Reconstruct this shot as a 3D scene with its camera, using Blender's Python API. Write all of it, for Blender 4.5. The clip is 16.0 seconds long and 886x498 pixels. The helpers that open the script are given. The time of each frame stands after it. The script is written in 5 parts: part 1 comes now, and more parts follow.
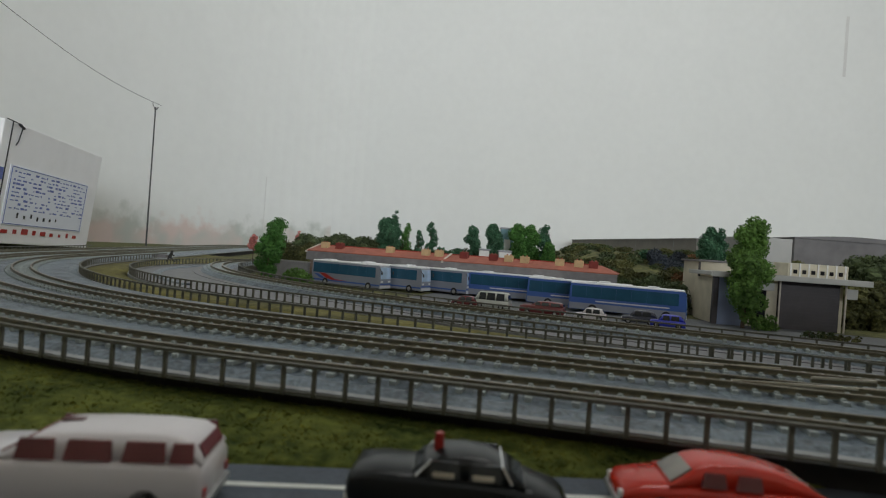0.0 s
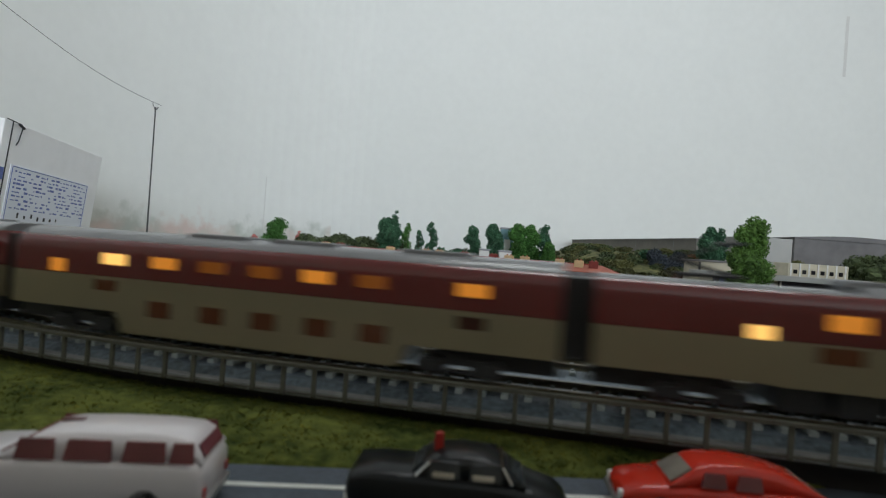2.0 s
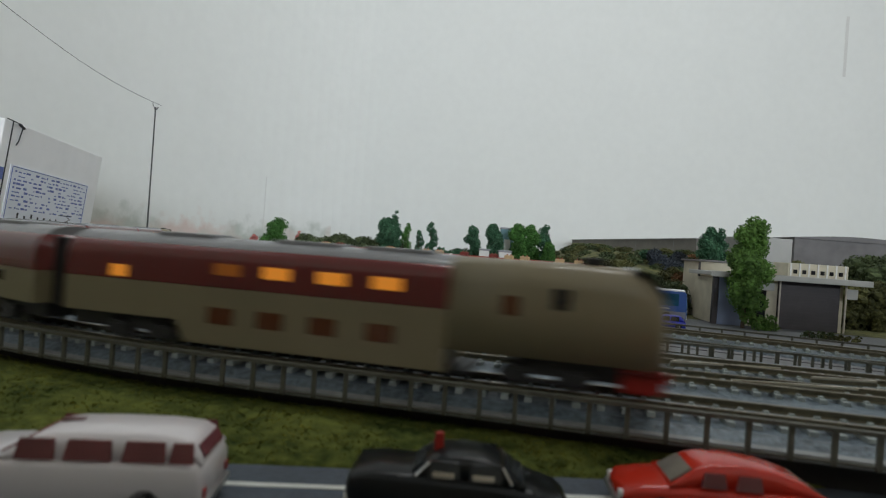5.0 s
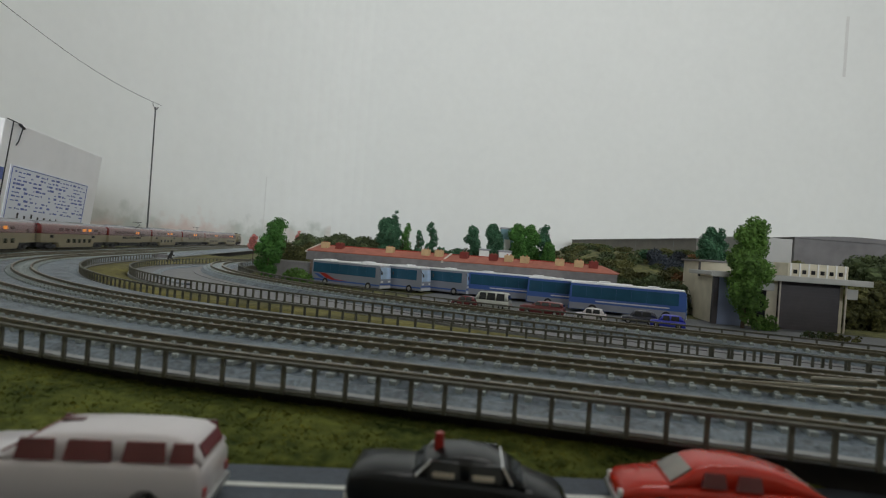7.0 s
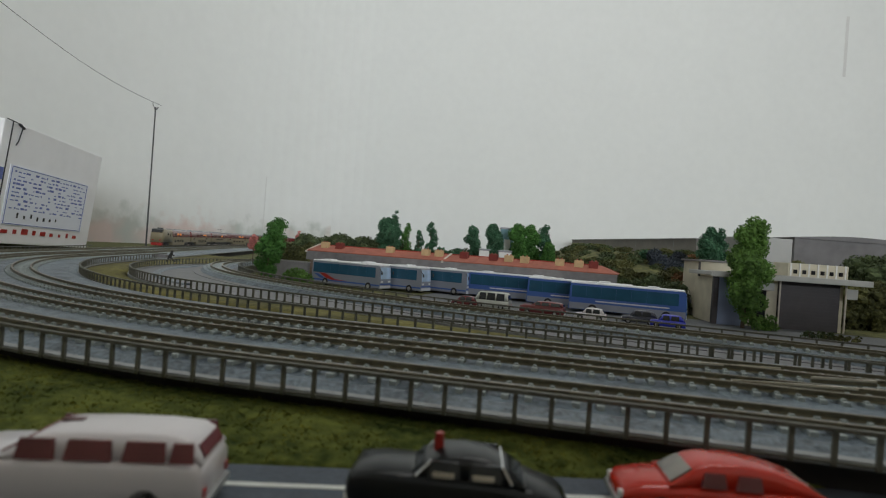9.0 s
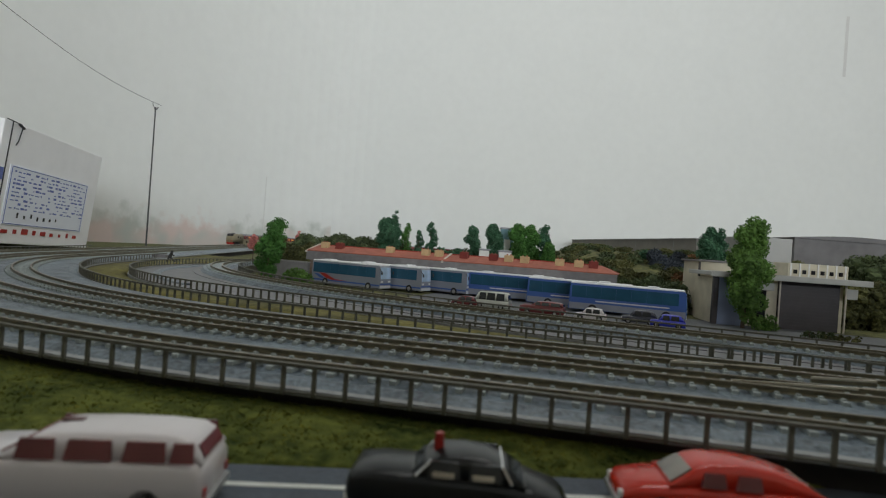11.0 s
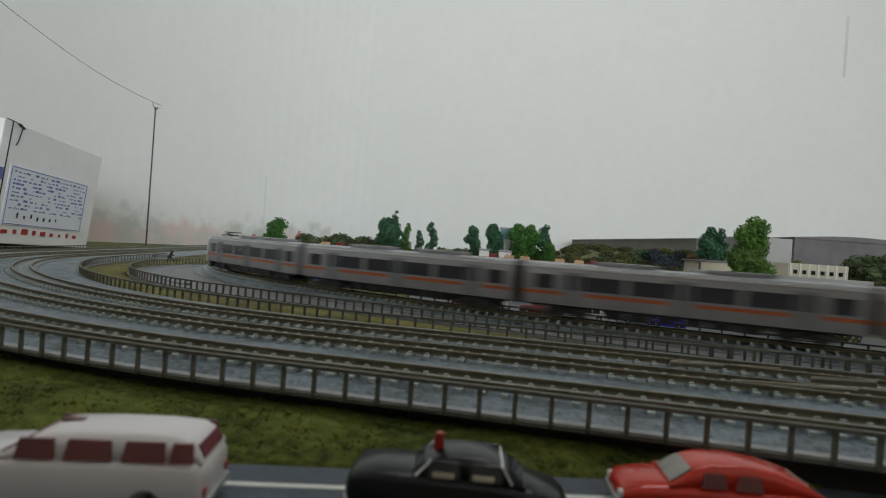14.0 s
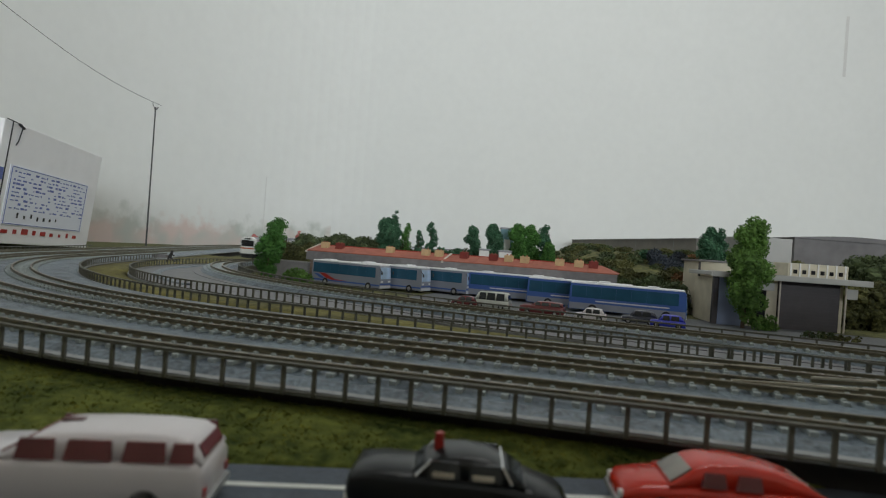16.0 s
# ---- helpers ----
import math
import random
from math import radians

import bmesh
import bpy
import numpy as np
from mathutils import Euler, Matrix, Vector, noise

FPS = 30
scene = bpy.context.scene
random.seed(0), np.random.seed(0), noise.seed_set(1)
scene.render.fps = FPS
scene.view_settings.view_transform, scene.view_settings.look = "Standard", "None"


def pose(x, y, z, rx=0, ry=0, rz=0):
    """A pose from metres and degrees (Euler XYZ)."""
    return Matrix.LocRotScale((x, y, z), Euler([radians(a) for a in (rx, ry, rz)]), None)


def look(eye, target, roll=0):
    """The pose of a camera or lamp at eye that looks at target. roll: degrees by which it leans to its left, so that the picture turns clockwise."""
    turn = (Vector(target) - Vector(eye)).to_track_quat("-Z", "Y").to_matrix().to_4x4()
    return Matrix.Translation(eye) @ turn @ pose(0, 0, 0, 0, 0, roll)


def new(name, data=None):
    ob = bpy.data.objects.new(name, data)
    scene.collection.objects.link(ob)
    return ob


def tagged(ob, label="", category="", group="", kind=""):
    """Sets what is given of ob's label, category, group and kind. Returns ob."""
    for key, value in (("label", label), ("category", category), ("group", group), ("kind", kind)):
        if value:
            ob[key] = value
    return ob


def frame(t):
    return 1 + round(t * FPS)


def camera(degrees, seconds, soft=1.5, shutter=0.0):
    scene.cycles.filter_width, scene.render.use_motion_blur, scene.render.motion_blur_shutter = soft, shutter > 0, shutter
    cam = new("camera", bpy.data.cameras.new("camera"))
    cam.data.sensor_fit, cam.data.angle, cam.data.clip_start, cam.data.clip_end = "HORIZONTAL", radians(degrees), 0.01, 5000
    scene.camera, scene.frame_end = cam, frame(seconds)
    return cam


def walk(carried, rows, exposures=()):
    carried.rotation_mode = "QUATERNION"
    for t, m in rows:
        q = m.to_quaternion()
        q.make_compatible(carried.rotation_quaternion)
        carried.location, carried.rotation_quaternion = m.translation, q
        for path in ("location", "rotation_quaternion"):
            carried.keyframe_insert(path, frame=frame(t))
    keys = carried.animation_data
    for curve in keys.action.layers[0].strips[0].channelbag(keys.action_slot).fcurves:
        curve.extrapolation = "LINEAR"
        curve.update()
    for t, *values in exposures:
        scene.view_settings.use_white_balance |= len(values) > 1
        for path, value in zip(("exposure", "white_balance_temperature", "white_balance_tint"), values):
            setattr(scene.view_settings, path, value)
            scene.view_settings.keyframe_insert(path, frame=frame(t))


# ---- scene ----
# a table-top model railway at about 1:150; the helpers below take millimetres, the scene itself is in metres
MM = 0.001
EYE_Z = 27.67
cam = camera(75.76, 16.0, soft=1.1, shutter=0.45)
cam.data.dof.use_dof, cam.data.dof.focus_distance, cam.data.dof.aperture_fstop = True, 0.42, 32.0
EYE = look((0, 0, EYE_Z * MM), (0, 1.0, EYE_Z * MM - 0.002), 4.07)
walk(cam, [(0.0, EYE), (16.0, EYE)], exposures=[(0.0, 0.0, 6500, 10), (0.9, 0.0, 6480, 10), (1.6, 0.16, 6180, 9), (4.3, 0.16, 6180, 9), (6.0, 0.03, 6500, 10), (16.0, 0.03, 6450, 9)])

# ---- world and lamps ----
world = bpy.data.worlds.new("room_dark")
world.use_nodes = True
world.node_tree.nodes["Background"].inputs[0].default_value = (0.55, 0.6, 0.65, 1)
world.node_tree.nodes["Background"].inputs[1].default_value = 0.05
scene.world = world


def room_lamp(name, x, y, z, sx, sy, watts, colour, aim=(0, 0, -1)):
    data = bpy.data.lights.new(name, "AREA")
    data.shape, data.size, data.size_y, data.energy, data.color = "RECTANGLE", sx, sy, watts, colour
    ob = new(name, data)
    ob.matrix_world = look((x, y, z), (x + aim[0], y + aim[1], z + aim[2]))
    return ob


LAMP_X, LAMP_Y, LAMP_Z = 0.3, 0.65, 1.8
room_lamp("ceiling_lamp_light", LAMP_X, LAMP_Y, LAMP_Z - 0.07, 1.15, 0.3, 5.6, (1.0, 0.98, 0.94))
# daylight through the window in the wall behind the camera
WINDOW_X = 1.0
room_lamp("window_daylight", WINDOW_X, -2.985, 0.58, 1.7, 0.9, 88, (0.91, 0.965, 1.0), (0, 1, 0))


# ---- small building kit ----
def tube(name, base, rough=0.6, metal=0.0, scale=300.0, vary=0.12, bump=0.0, fine=4.0, tint=None, rand=0.0, spec=0.5, coat=0.0):
    """A material with colour variation at two scales, a little relief and, with rand, a change from piece to piece."""
    m = bpy.data.materials.new(name)
    m.use_nodes = True
    nt = m.node_tree
    n, l = nt.nodes, nt.links
    b = n["Principled BSDF"]
    b.inputs["Roughness"].default_value, b.inputs["Metallic"].default_value = rough, metal
    b.inputs["Specular IOR Level"].default_value = spec
    b.inputs["Coat Weight"].default_value = coat
    co = n.new("ShaderNodeTexCoord")
    big, small = n.new("ShaderNodeTexNoise"), n.new("ShaderNodeTexNoise")
    big.inputs["Scale"].default_value, small.inputs["Scale"].default_value = scale / fine, scale
    big.inputs["Detail"].default_value, small.inputs["Detail"].default_value = 4, 5
    for t in (big, small):
        l.new(co.outputs["Object"], t.inputs["Vector"])
    add = n.new("ShaderNodeMath")
    add.operation = "ADD"
    l.new(big.outputs["Fac"], add.inputs[0])
    l.new(small.outputs["Fac"], add.inputs[1])
    src = add.outputs[0]
    if rand:
        info = n.new("ShaderNodeObjectInfo")
        mul = n.new("ShaderNodeMath")
        mul.operation = "MULTIPLY_ADD"
        mul.inputs[1].default_value = rand
        l.new(info.outputs["Random"], mul.inputs[0])
        l.new(src, mul.inputs[2])
        src = mul.outputs[0]
    ramp = n.new("ShaderNodeMapRange")
    ramp.inputs["From Min"].default_value, ramp.inputs["From Max"].default_value = 0.65, 1.35 + rand
    l.new(src, ramp.inputs["Value"])
    mix = n.new("ShaderNodeMix")
    mix.data_type = "RGBA"
    lo = [c * (1 - vary) for c in base]
    hi = [min(1, c * (1 + vary)) for c in (tint or base)]
    mix.inputs["A"].default_value, mix.inputs["B"].default_value = (*lo, 1), (*hi, 1)
    l.new(ramp.outputs["Result"], mix.inputs["Factor"])
    l.new(mix.outputs["Result"], b.inputs["Base Color"])
    if bump:
        bp = n.new("ShaderNodeBump")
        bp.inputs["Strength"].default_value, bp.inputs["Distance"].default_value = bump, 0.0006
        l.new(small.outputs["Fac"], bp.inputs["Height"])
        l.new(bp.outputs["Normal"], b.inputs["Normal"])
    return m


def glow(name, colour, strength, base=(0.3, 0.15, 0.05)):
    m = bpy.data.materials.new(name)
    m.use_nodes = True
    b = m.node_tree.nodes["Principled BSDF"]
    b.inputs["Base Color"].default_value = (*base, 1)
    b.inputs["Roughness"].default_value = 0.2
    b.inputs["Emission Color"].default_value = (*colour, 1)
    b.inputs["Emission Strength"].default_value = strength
    return m


def part(name, bm, material, parent=None, label="", smooth=False):
    """Links a bmesh, modelled in millimetres, as one mesh object under a thing or a part."""
    bmesh.ops.scale(bm, vec=(MM, MM, MM), verts=bm.verts)
    bmesh.ops.recalc_face_normals(bm, faces=bm.faces)
    me = bpy.data.meshes.new(name)
    bm.to_mesh(me)
    bm.free()
    if smooth:
        for p in me.polygons:
            p.use_smooth = True
    me.materials.append(material)
    ob = new(name, me)
    if parent is not None:
        ob.parent = parent
    if label:
        ob["label"] = label
    return ob


def share(name, mesh_of, parent, m):
    """A further piece on the mesh of another piece."""
    ob = new(name, mesh_of.data)
    ob.parent = parent
    ob.matrix_basis = m
    return ob


def thing(name, label, category, x=0, y=0, z=0, rz=0, group="", kind=""):
    ob = new(name)
    ob.empty_display_size = 0.005
    ob.matrix_basis = pose(x * MM, y * MM, z * MM, 0, 0, rz)
    return tagged(ob, label, category, group, kind)


def box(bm, x, y, z, sx, sy, sz, bevel=0.0, rz=0.0):
    """A box about (x, y) that stands on z."""
    m = Matrix.Translation((x, y, z + sz / 2)) @ Matrix.Rotation(rz, 4, "Z") @ Matrix.Diagonal((sx, sy, sz, 1))
    vs = bmesh.ops.create_cube(bm, size=1, matrix=m)["verts"]
    if bevel:
        es = list({e for v in vs for e in v.link_edges})
        bmesh.ops.bevel(bm, geom=es, offset=bevel, segments=2, affect="EDGES", profile=0.6)
    return bm


def rod(bm, a, b, r1, r2=None, seg=8):
    a, b = Vector(a), Vector(b)
    d = b - a
    m = Matrix.Translation((a + b) / 2) @ d.to_track_quat("Z", "Y").to_matrix().to_4x4()
    bmesh.ops.create_cone(bm, cap_ends=True, segments=seg, radius1=r1, radius2=r1 if r2 is None else r2, depth=d.length, matrix=m)
    return bm


def loft(bm, rings, close=True, caps=True):
    """Skin through rings of equal length."""
    vs = [[bm.verts.new(p) for p in r] for r in rings]
    k = len(rings[0])
    for a, b in zip(vs, vs[1:]):
        for i in range(k if close else k - 1):
            j = (i + 1) % k
            bm.faces.new((a[i], a[j], b[j], b[i]))
    if caps:
        bm.faces.new(vs[0])
        bm.faces.new(vs[-1][::-1])
    return bm


def soften(bm, width, angle=22.0, segments=3):
    """Rounds all edges that turn more than the angle."""
    es = [e for e in bm.edges if len(e.link_faces) == 2 and e.calc_face_angle(0) > radians(angle)]
    bmesh.ops.bevel(bm, geom=es, offset=width, segments=segments, affect="EDGES", profile=0.5, clamp_overlap=True)
    return bm


# ---- lines of the track plan ----
def line(x0, y0, a, radius, sweep, after=800.0, radius2=414.0, sweep2=0.0):
    """A run of track: straight in from the right up to (x0, y0), heading a, a right-hand bend, a straight and a second bend."""
    return dict(o=Vector((x0, y0)), a=a, r=radius, th=sweep, l=after, r2=radius2, th2=sweep2)


def along(q, s, off=0.0):
    """The place and heading at the length s; off is to the outer (left) side."""
    def turn(p, h, r, g):
        c = p + Vector((h.y, -h.x)) * r
        h2 = Vector((h.x * math.cos(g) + h.y * math.sin(g), -h.x * math.sin(g) + h.y * math.cos(g)))
        return c - Vector((h2.y, -h2.x)) * r, h2
    h = Vector((-math.cos(q["a"]), math.sin(q["a"])))
    p = q["o"].copy()
    if s < 0:
        p = p + h * s
    else:
        g = min(s / q["r"], q["th"])
        p, h = turn(p, h, q["r"], g)
        s -= q["r"] * g
        if s > 0:
            d = min(s, q["l"])
            p, s = p + h * d, s - d
        if s > 0 and q["th2"]:
            g = min(s / q["r2"], q["th2"])
            p, h = turn(p, h, q["r2"], g)
            s -= q["r2"] * g
        if s > 0:
            p = p + h * s
    return p + Vector((-h.y, h.x)) * off, h


# offsets of the three viaduct lanes from the line OUTER
LANES = (2.5, -28.5, -54.0)
# the outer double curve, the inner track and the kerb of the deck in front of it
OUTER = line(-33.4, 137.2, 0.2, 418.9, 1.217, 760.0, 414.0, 1.45)
INNER = line(62.4, 259.0, 0.379, 546.0, 0.42, 0.0, 302.3, 2.18)
KERB = line(-110.0, 294.0, 0.42, 220.0, 2.4, 900.0)


def sweep(bm, q, s0, s1, step, profile):
    """Skins a closed profile of (offset, height) along a line."""
    n = max(1, int(round((s1 - s0) / step)))
    rings = []
    for i in range(n + 1):
        s = s0 + (s1 - s0) * i / n
        rings.append([(*along(q, s, o)[0], z) for o, z in profile])
    return loft(bm, rings)


def rect(o0, o1, z0, z1):
    return [(o0, z0), (o1, z0), (o1, z1), (o0, z1)]


# ---- materials ----
M_WALL = tube("wall_paint", (0.73, 0.745, 0.735), 0.9, scale=40, vary=0.02, bump=0.05)
M_ROOM = tube("room_panelling", (0.4, 0.36, 0.3), 0.8, scale=25, vary=0.15)
M_CEIL = tube("ceiling_paint", (0.5, 0.49, 0.46), 0.9, scale=40, vary=0.02)
M_FLOORWOOD = tube("floor_boards", (0.25, 0.16, 0.09), 0.5, scale=30, vary=0.25)
M_ASPHALT = tube("model_asphalt", (0.068, 0.084, 0.105), 0.75, scale=900, vary=0.2, bump=0.3)
M_LOT = tube("lot_asphalt", (0.12, 0.13, 0.14), 0.8, scale=700, vary=0.2, bump=0.2)
M_WHITELINE = tube("road_paint", (0.62, 0.64, 0.6), 0.6, scale=500, vary=0.12)
M_SOIL = tube("scatter_soil", (0.07, 0.065, 0.03), 0.95, scale=500, vary=0.4, bump=0.8, tint=(0.1, 0.11, 0.03))
M_GRASS = tube("scatter_grass", (0.028, 0.056, 0.014), 0.95, scale=420, vary=0.5, bump=0.8, fine=9, tint=(0.11, 0.125, 0.028), spec=0.1)
M_YELLOWGRASS = tube("dry_grass", (0.062, 0.066, 0.026), 0.95, scale=300, vary=0.5, bump=1.0, fine=10, tint=(0.15, 0.135, 0.03))
M_SLAB = tube("viaduct_concrete", (0.15, 0.155, 0.165), 0.55, scale=350, vary=0.2, bump=0.15)
M_BALLAST = tube("blue_grey_ballast", (0.038, 0.06, 0.085), 0.42, scale=650, vary=0.6, bump=1.0, fine=9, tint=(0.13, 0.168, 0.2))
M_SLEEPER = tube("concrete_sleeper", (0.38, 0.43, 0.43), 0.5, scale=600, vary=0.2, bump=0.1, rand=0.3)
M_RAIL = tube("rusty_rail", (0.125, 0.113, 0.07), 0.5, 0.05, scale=500, vary=0.35)
M_RAILHEAD = tube("rail_head", (0.3, 0.26, 0.2), 0.38, 0.9, scale=300, vary=0.2)
M_FENCE = tube("fence_plastic", (0.1, 0.1, 0.078), 0.6, scale=500, vary=0.25, bump=0.1)


# ---- room ----
def block(name, x0, x1, y0, y1, z0, z1, mat, label, category):
    ob = part(name, box(bmesh.new(), (x0 + x1) / 2, (y0 + y1) / 2, z0, x1 - x0, y1 - y0, z1 - z0), mat)
    return tagged(ob, label, category, kind="structure")


block("wall_north", -900, 2300, 1900, 1960, -760, 1800, M_WALL, "plain light grey painted room wall", "wall")
block("wall_west", -960, -900, -3000, 1960, -760, 1800, M_ROOM, "plain wood-panelled room wall", "wall")
block("wall_east", 2300, 2360, -3000, 1960, -760, 1800, M_ROOM, "plain light grey painted room wall", "wall")
bm = bmesh.new()
W0, W1 = WINDOW_X * 1000 - 870, WINDOW_X * 1000 + 870
for x0_, x1_, z0_, z1_ in ((-960, W0, -760, 1800), (W1, 2360, -760, 1800), (W0, W1, -760, 115), (W0, W1, 1045, 1800)):
    box(bm, (x0_ + x1_) / 2, -3030, z0_, x1_ - x0_, 60, z1_ - z0_)
tagged(part("wall_south", bm, M_ROOM), "light grey room wall with a wide window", "wall", kind="structure")
bm = bmesh.new()
for x_ in (W0 + 15, WINDOW_X * 1000, W1 - 15):
    box(bm, x_, -3030, 115, 30, 50, 930)
for z_ in (115, 1015):
    box(bm, WINDOW_X * 1000, -3030, z_, 1740, 50, 30)
tagged(part("window_1", bm, M_CEIL), "white-framed wide window in the room wall", "window", kind="structure")
# unseen board behind the camera, added to keep window light off the foreground
block("front_shade_board", -820, 2250, -75, -60, -45, 115, M_ROOM, "plain low unseen board added to shade the layout's front", "wall")
block("ceiling", -960, 2360, -3060, 1960, 1800, 1860, M_CEIL, "plain white painted ceiling", "ceiling")
block("floor", -960, 2360, -3060, 1960, -800, -760, M_FLOORWOOD, "brown wooden room floor under the layout", "floor")
ground = block("ground", -820, 2250, -60, 1860, -45, -12, M_SOIL, "baseboard covered with dark green and brown scatter", "ground")

# the pale sheet that stands behind the layout and bends round its corner
bm = bmesh.new()
SHEET = [(-790, -60), (-790, 900)]
SHEET += [(-790 + 560 * (1 - math.cos(g)), 900 + 850 * math.sin(g)) for g in [radians(a) for a in range(3, 91, 3)]] + [(2240, 1752)]
loft(bm, [[(x, y, -12), (x - 1.5, y + 1.5, -12), (x - 1.5, y + 1.5, 1500), (x, y, 1500)] for x, y in SHEET])
backdrop = tagged(part("backdrop", bm, M_WALL), "pale grey backdrop sheet curved round the layout's corner", "backdrop", kind="structure")


def ceiling_light():
    t = thing("ceiling_light", "long white fluorescent ceiling light", "ceiling light", LAMP_X * 1000, LAMP_Y * 1000, 1800)
    part("housing", box(bmesh.new(), 0, 0, -42, 1200, 360, 42, 6), M_CEIL, t)
    part("diffuser", box(bmesh.new(), 0, 0, -60, 1160, 310, 18, 6), glow("lamp_diffuser", (0.95, 0.985, 1.0), 2.2, (0.8, 0.8, 0.8)), t)


ceiling_light()

# ---- road and bank in front ----
bm = bmesh.new()
ROADDIR = line(0, 95.5, -0.075, 1e6, 0.0001, 10.0)
sweep(bm, ROADDIR, -420, 420, 60, rect(60, 0, -13, -10))
road = tagged(part("road", bm, M_ASPHALT), "blue-grey model asphalt road with a white edge line", "road", kind="structure")
bm = bmesh.new()
sweep(bm, ROADDIR, -420, 420, 60, rect(8.3, 6.9, -10, -9.93))
part("edge_line", bm, M_WHITELINE, road, "white painted edge line")

random.seed(4)
bm = bmesh.new()
NX = 110
rows_ = []
for i in range(NX + 1):
    a = along(ROADDIR, 400 - i * 800 / NX, -0.3)[0]
    b = along(OUTER, 380 - i * 800 / NX, 13.0)[0]
    rows_.append((a, b))
rings = []
for a, b in rows_:
    ring = []
    for k in range(9):
        f = k / 8
        p = a.lerp(b, f)
        zz = -10.2 + 2.6 * min(1, f * 1.6) + (0.5 * noise.noise((p.x * 0.14, p.y * 0.14, 0)) + 0.25 * noise.noise((p.x * 0.5, p.y * 0.5, 3)) if k else 0)
        ring.append((p.x, p.y, zz))
    ring += [(b.x, b.y, -12.5), (a.x, a.y, -12.5)]
    rings.append(ring)
loft(bm, rings)
verge = tagged(part("grass_verge", bm, M_GRASS, smooth=True), "mossy green and ochre scatter grass bank along the road", "grass", kind="stuff")

bm = bmesh.new()
for i in range(26000):
    f = random.random()
    k = random.randrange(24, NX - 30)
    a, b = rows_[k]
    a2, b2 = rows_[k + 1]
    g = random.random()
    p = a.lerp(b, f).lerp(a2.lerp(b2, f), g)
    z = -10.3 + 2.6 * min(1, f * 1.6) + 0.5 * noise.noise((p.x * 0.14, p.y * 0.14, 0)) + 0.25 * noise.noise((p.x * 0.5, p.y * 0.5, 3))
    w, hh, an = random.uniform(0.15, 0.4), random.uniform(0.12, 0.42), random.uniform(0, 6.28)
    dx, dy = math.cos(an) * w, math.sin(an) * w
    lx, ly = random.uniform(-.4, .4), random.uniform(-.4, .4)
    bm.faces.new([bm.verts.new(c) for c in ((p.x - dx, p.y - dy, z), (p.x + dx, p.y + dy, z), (p.x + lx + dx * .5, p.y + ly + dy * .5, z + hh), (p.x + lx - dx * .5, p.y + ly - dy * .5, z + hh * .9))])
M_TUFT = tube("grass_fibre", (0.034, 0.068, 0.016), 0.95, scale=330, vary=0.3, fine=7, tint=(0.17, 0.165, 0.03), spec=0.1)
part("grass_fibres", bm, M_TUFT, verge)

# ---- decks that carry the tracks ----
# near-black: the shade of the gap under the decks is in this colour
M_GIRDERSHADE = tube("girder_painted_shade", (0.018, 0.016, 0.014), 0.8, scale=200, vary=0.3)
M_LIP = tube("pale_kerb", (0.27, 0.285, 0.29), 0.5, scale=400, vary=0.25, bump=0.1)


def run(name, q, s0, s1, prof, mat, parent=None, label="", step=10.0):
    return part(name, sweep(bmesh.new(), q, s0, s1, step, prof), mat, parent, label)


deck = tagged(run("viaduct_deck", OUTER, -560, 2500, rect(16.4, -82.4, -5.6, -4.5), M_SLAB), "grey concrete double-curve viaduct deck", "deck", kind="structure")
run("girder", OUTER, -560, 2500, rect(14.5, -80.5, -12, -5.6), M_GIRDERSHADE, deck, "girder under the deck, painted near-black as its shade")
run("kerb", OUTER, -560, 1500, rect(17.9, 14.6, -5.0, -3.75), M_LIP, deck, "pale concrete kerb")
run("kerb", OUTER, -560, 1500, rect(-82.4, -84.4, -5.0, -4.1), M_LIP, deck, "pale concrete kerb")
run("ballast", OUTER, -560, 2500, [(16.4, -4.5), (16.3, -4.15), (12.5, -2.5), (-77.5, -2.5), (-82.3, -4.15), (-82.4, -4.5)], M_BALLAST, deck, "blue-grey ballast")
deck2 = tagged(run("inner_deck", INNER, -560, 2000, rect(18.5, -18.5, -6.0, -4.9), M_SLAB), "grey concrete deck of the inner track", "deck", kind="structure")
run("girder", INNER, -560, 2000, rect(15, -15, -12, -6.0), M_GIRDERSHADE, deck2, "girder under the deck, painted near-black as its shade")
run("ballast", INNER, -560, 2000, [(12.5, -4.9), (10.5, -2.5), (-10.5, -2.5), (-12.5, -4.9)], M_BALLAST, deck2, "blue-grey ballast")
run("parapet", INNER, -300, 1300, rect(-17.0, -18.6, -12, -4.6), M_FENCE, deck2, "dark parapet")
# the apron between the inner track and its outer kerb
bm = bmesh.new()
rings = []
for i in range(61):
    u = i / 60
    a = along(KERB, -330 + 930 * u)[0]
    b = along(INNER, -180 + 1010 * u, 17.5)[0]
    rings.append([(a.x, a.y, -5.2), (b.x, b.y, -5.2), (b.x, b.y, -9), (a.x, a.y, -9)])
loft(bm, rings)
apron = tagged(part("apron_deck", bm, M_SLAB), "smooth grey apron deck beside the inner track", "deck", kind="structure")
run("kerb", KERB, -330, 600, rect(0.6, -1.2, -6.2, -4.3), M_LIP, apron, "pale concrete kerb")
run("girder", KERB, -330, 600, rect(-2, -6, -12, -6.3), M_GRASS, apron, "ochre edge below the kerb")
run("service_path", KERB, 60, 560, [(-14, -5.2), (-15, -4.2), (-19, -4.2), (-20, -5.2)], M_BALLAST, apron, "low raised path")
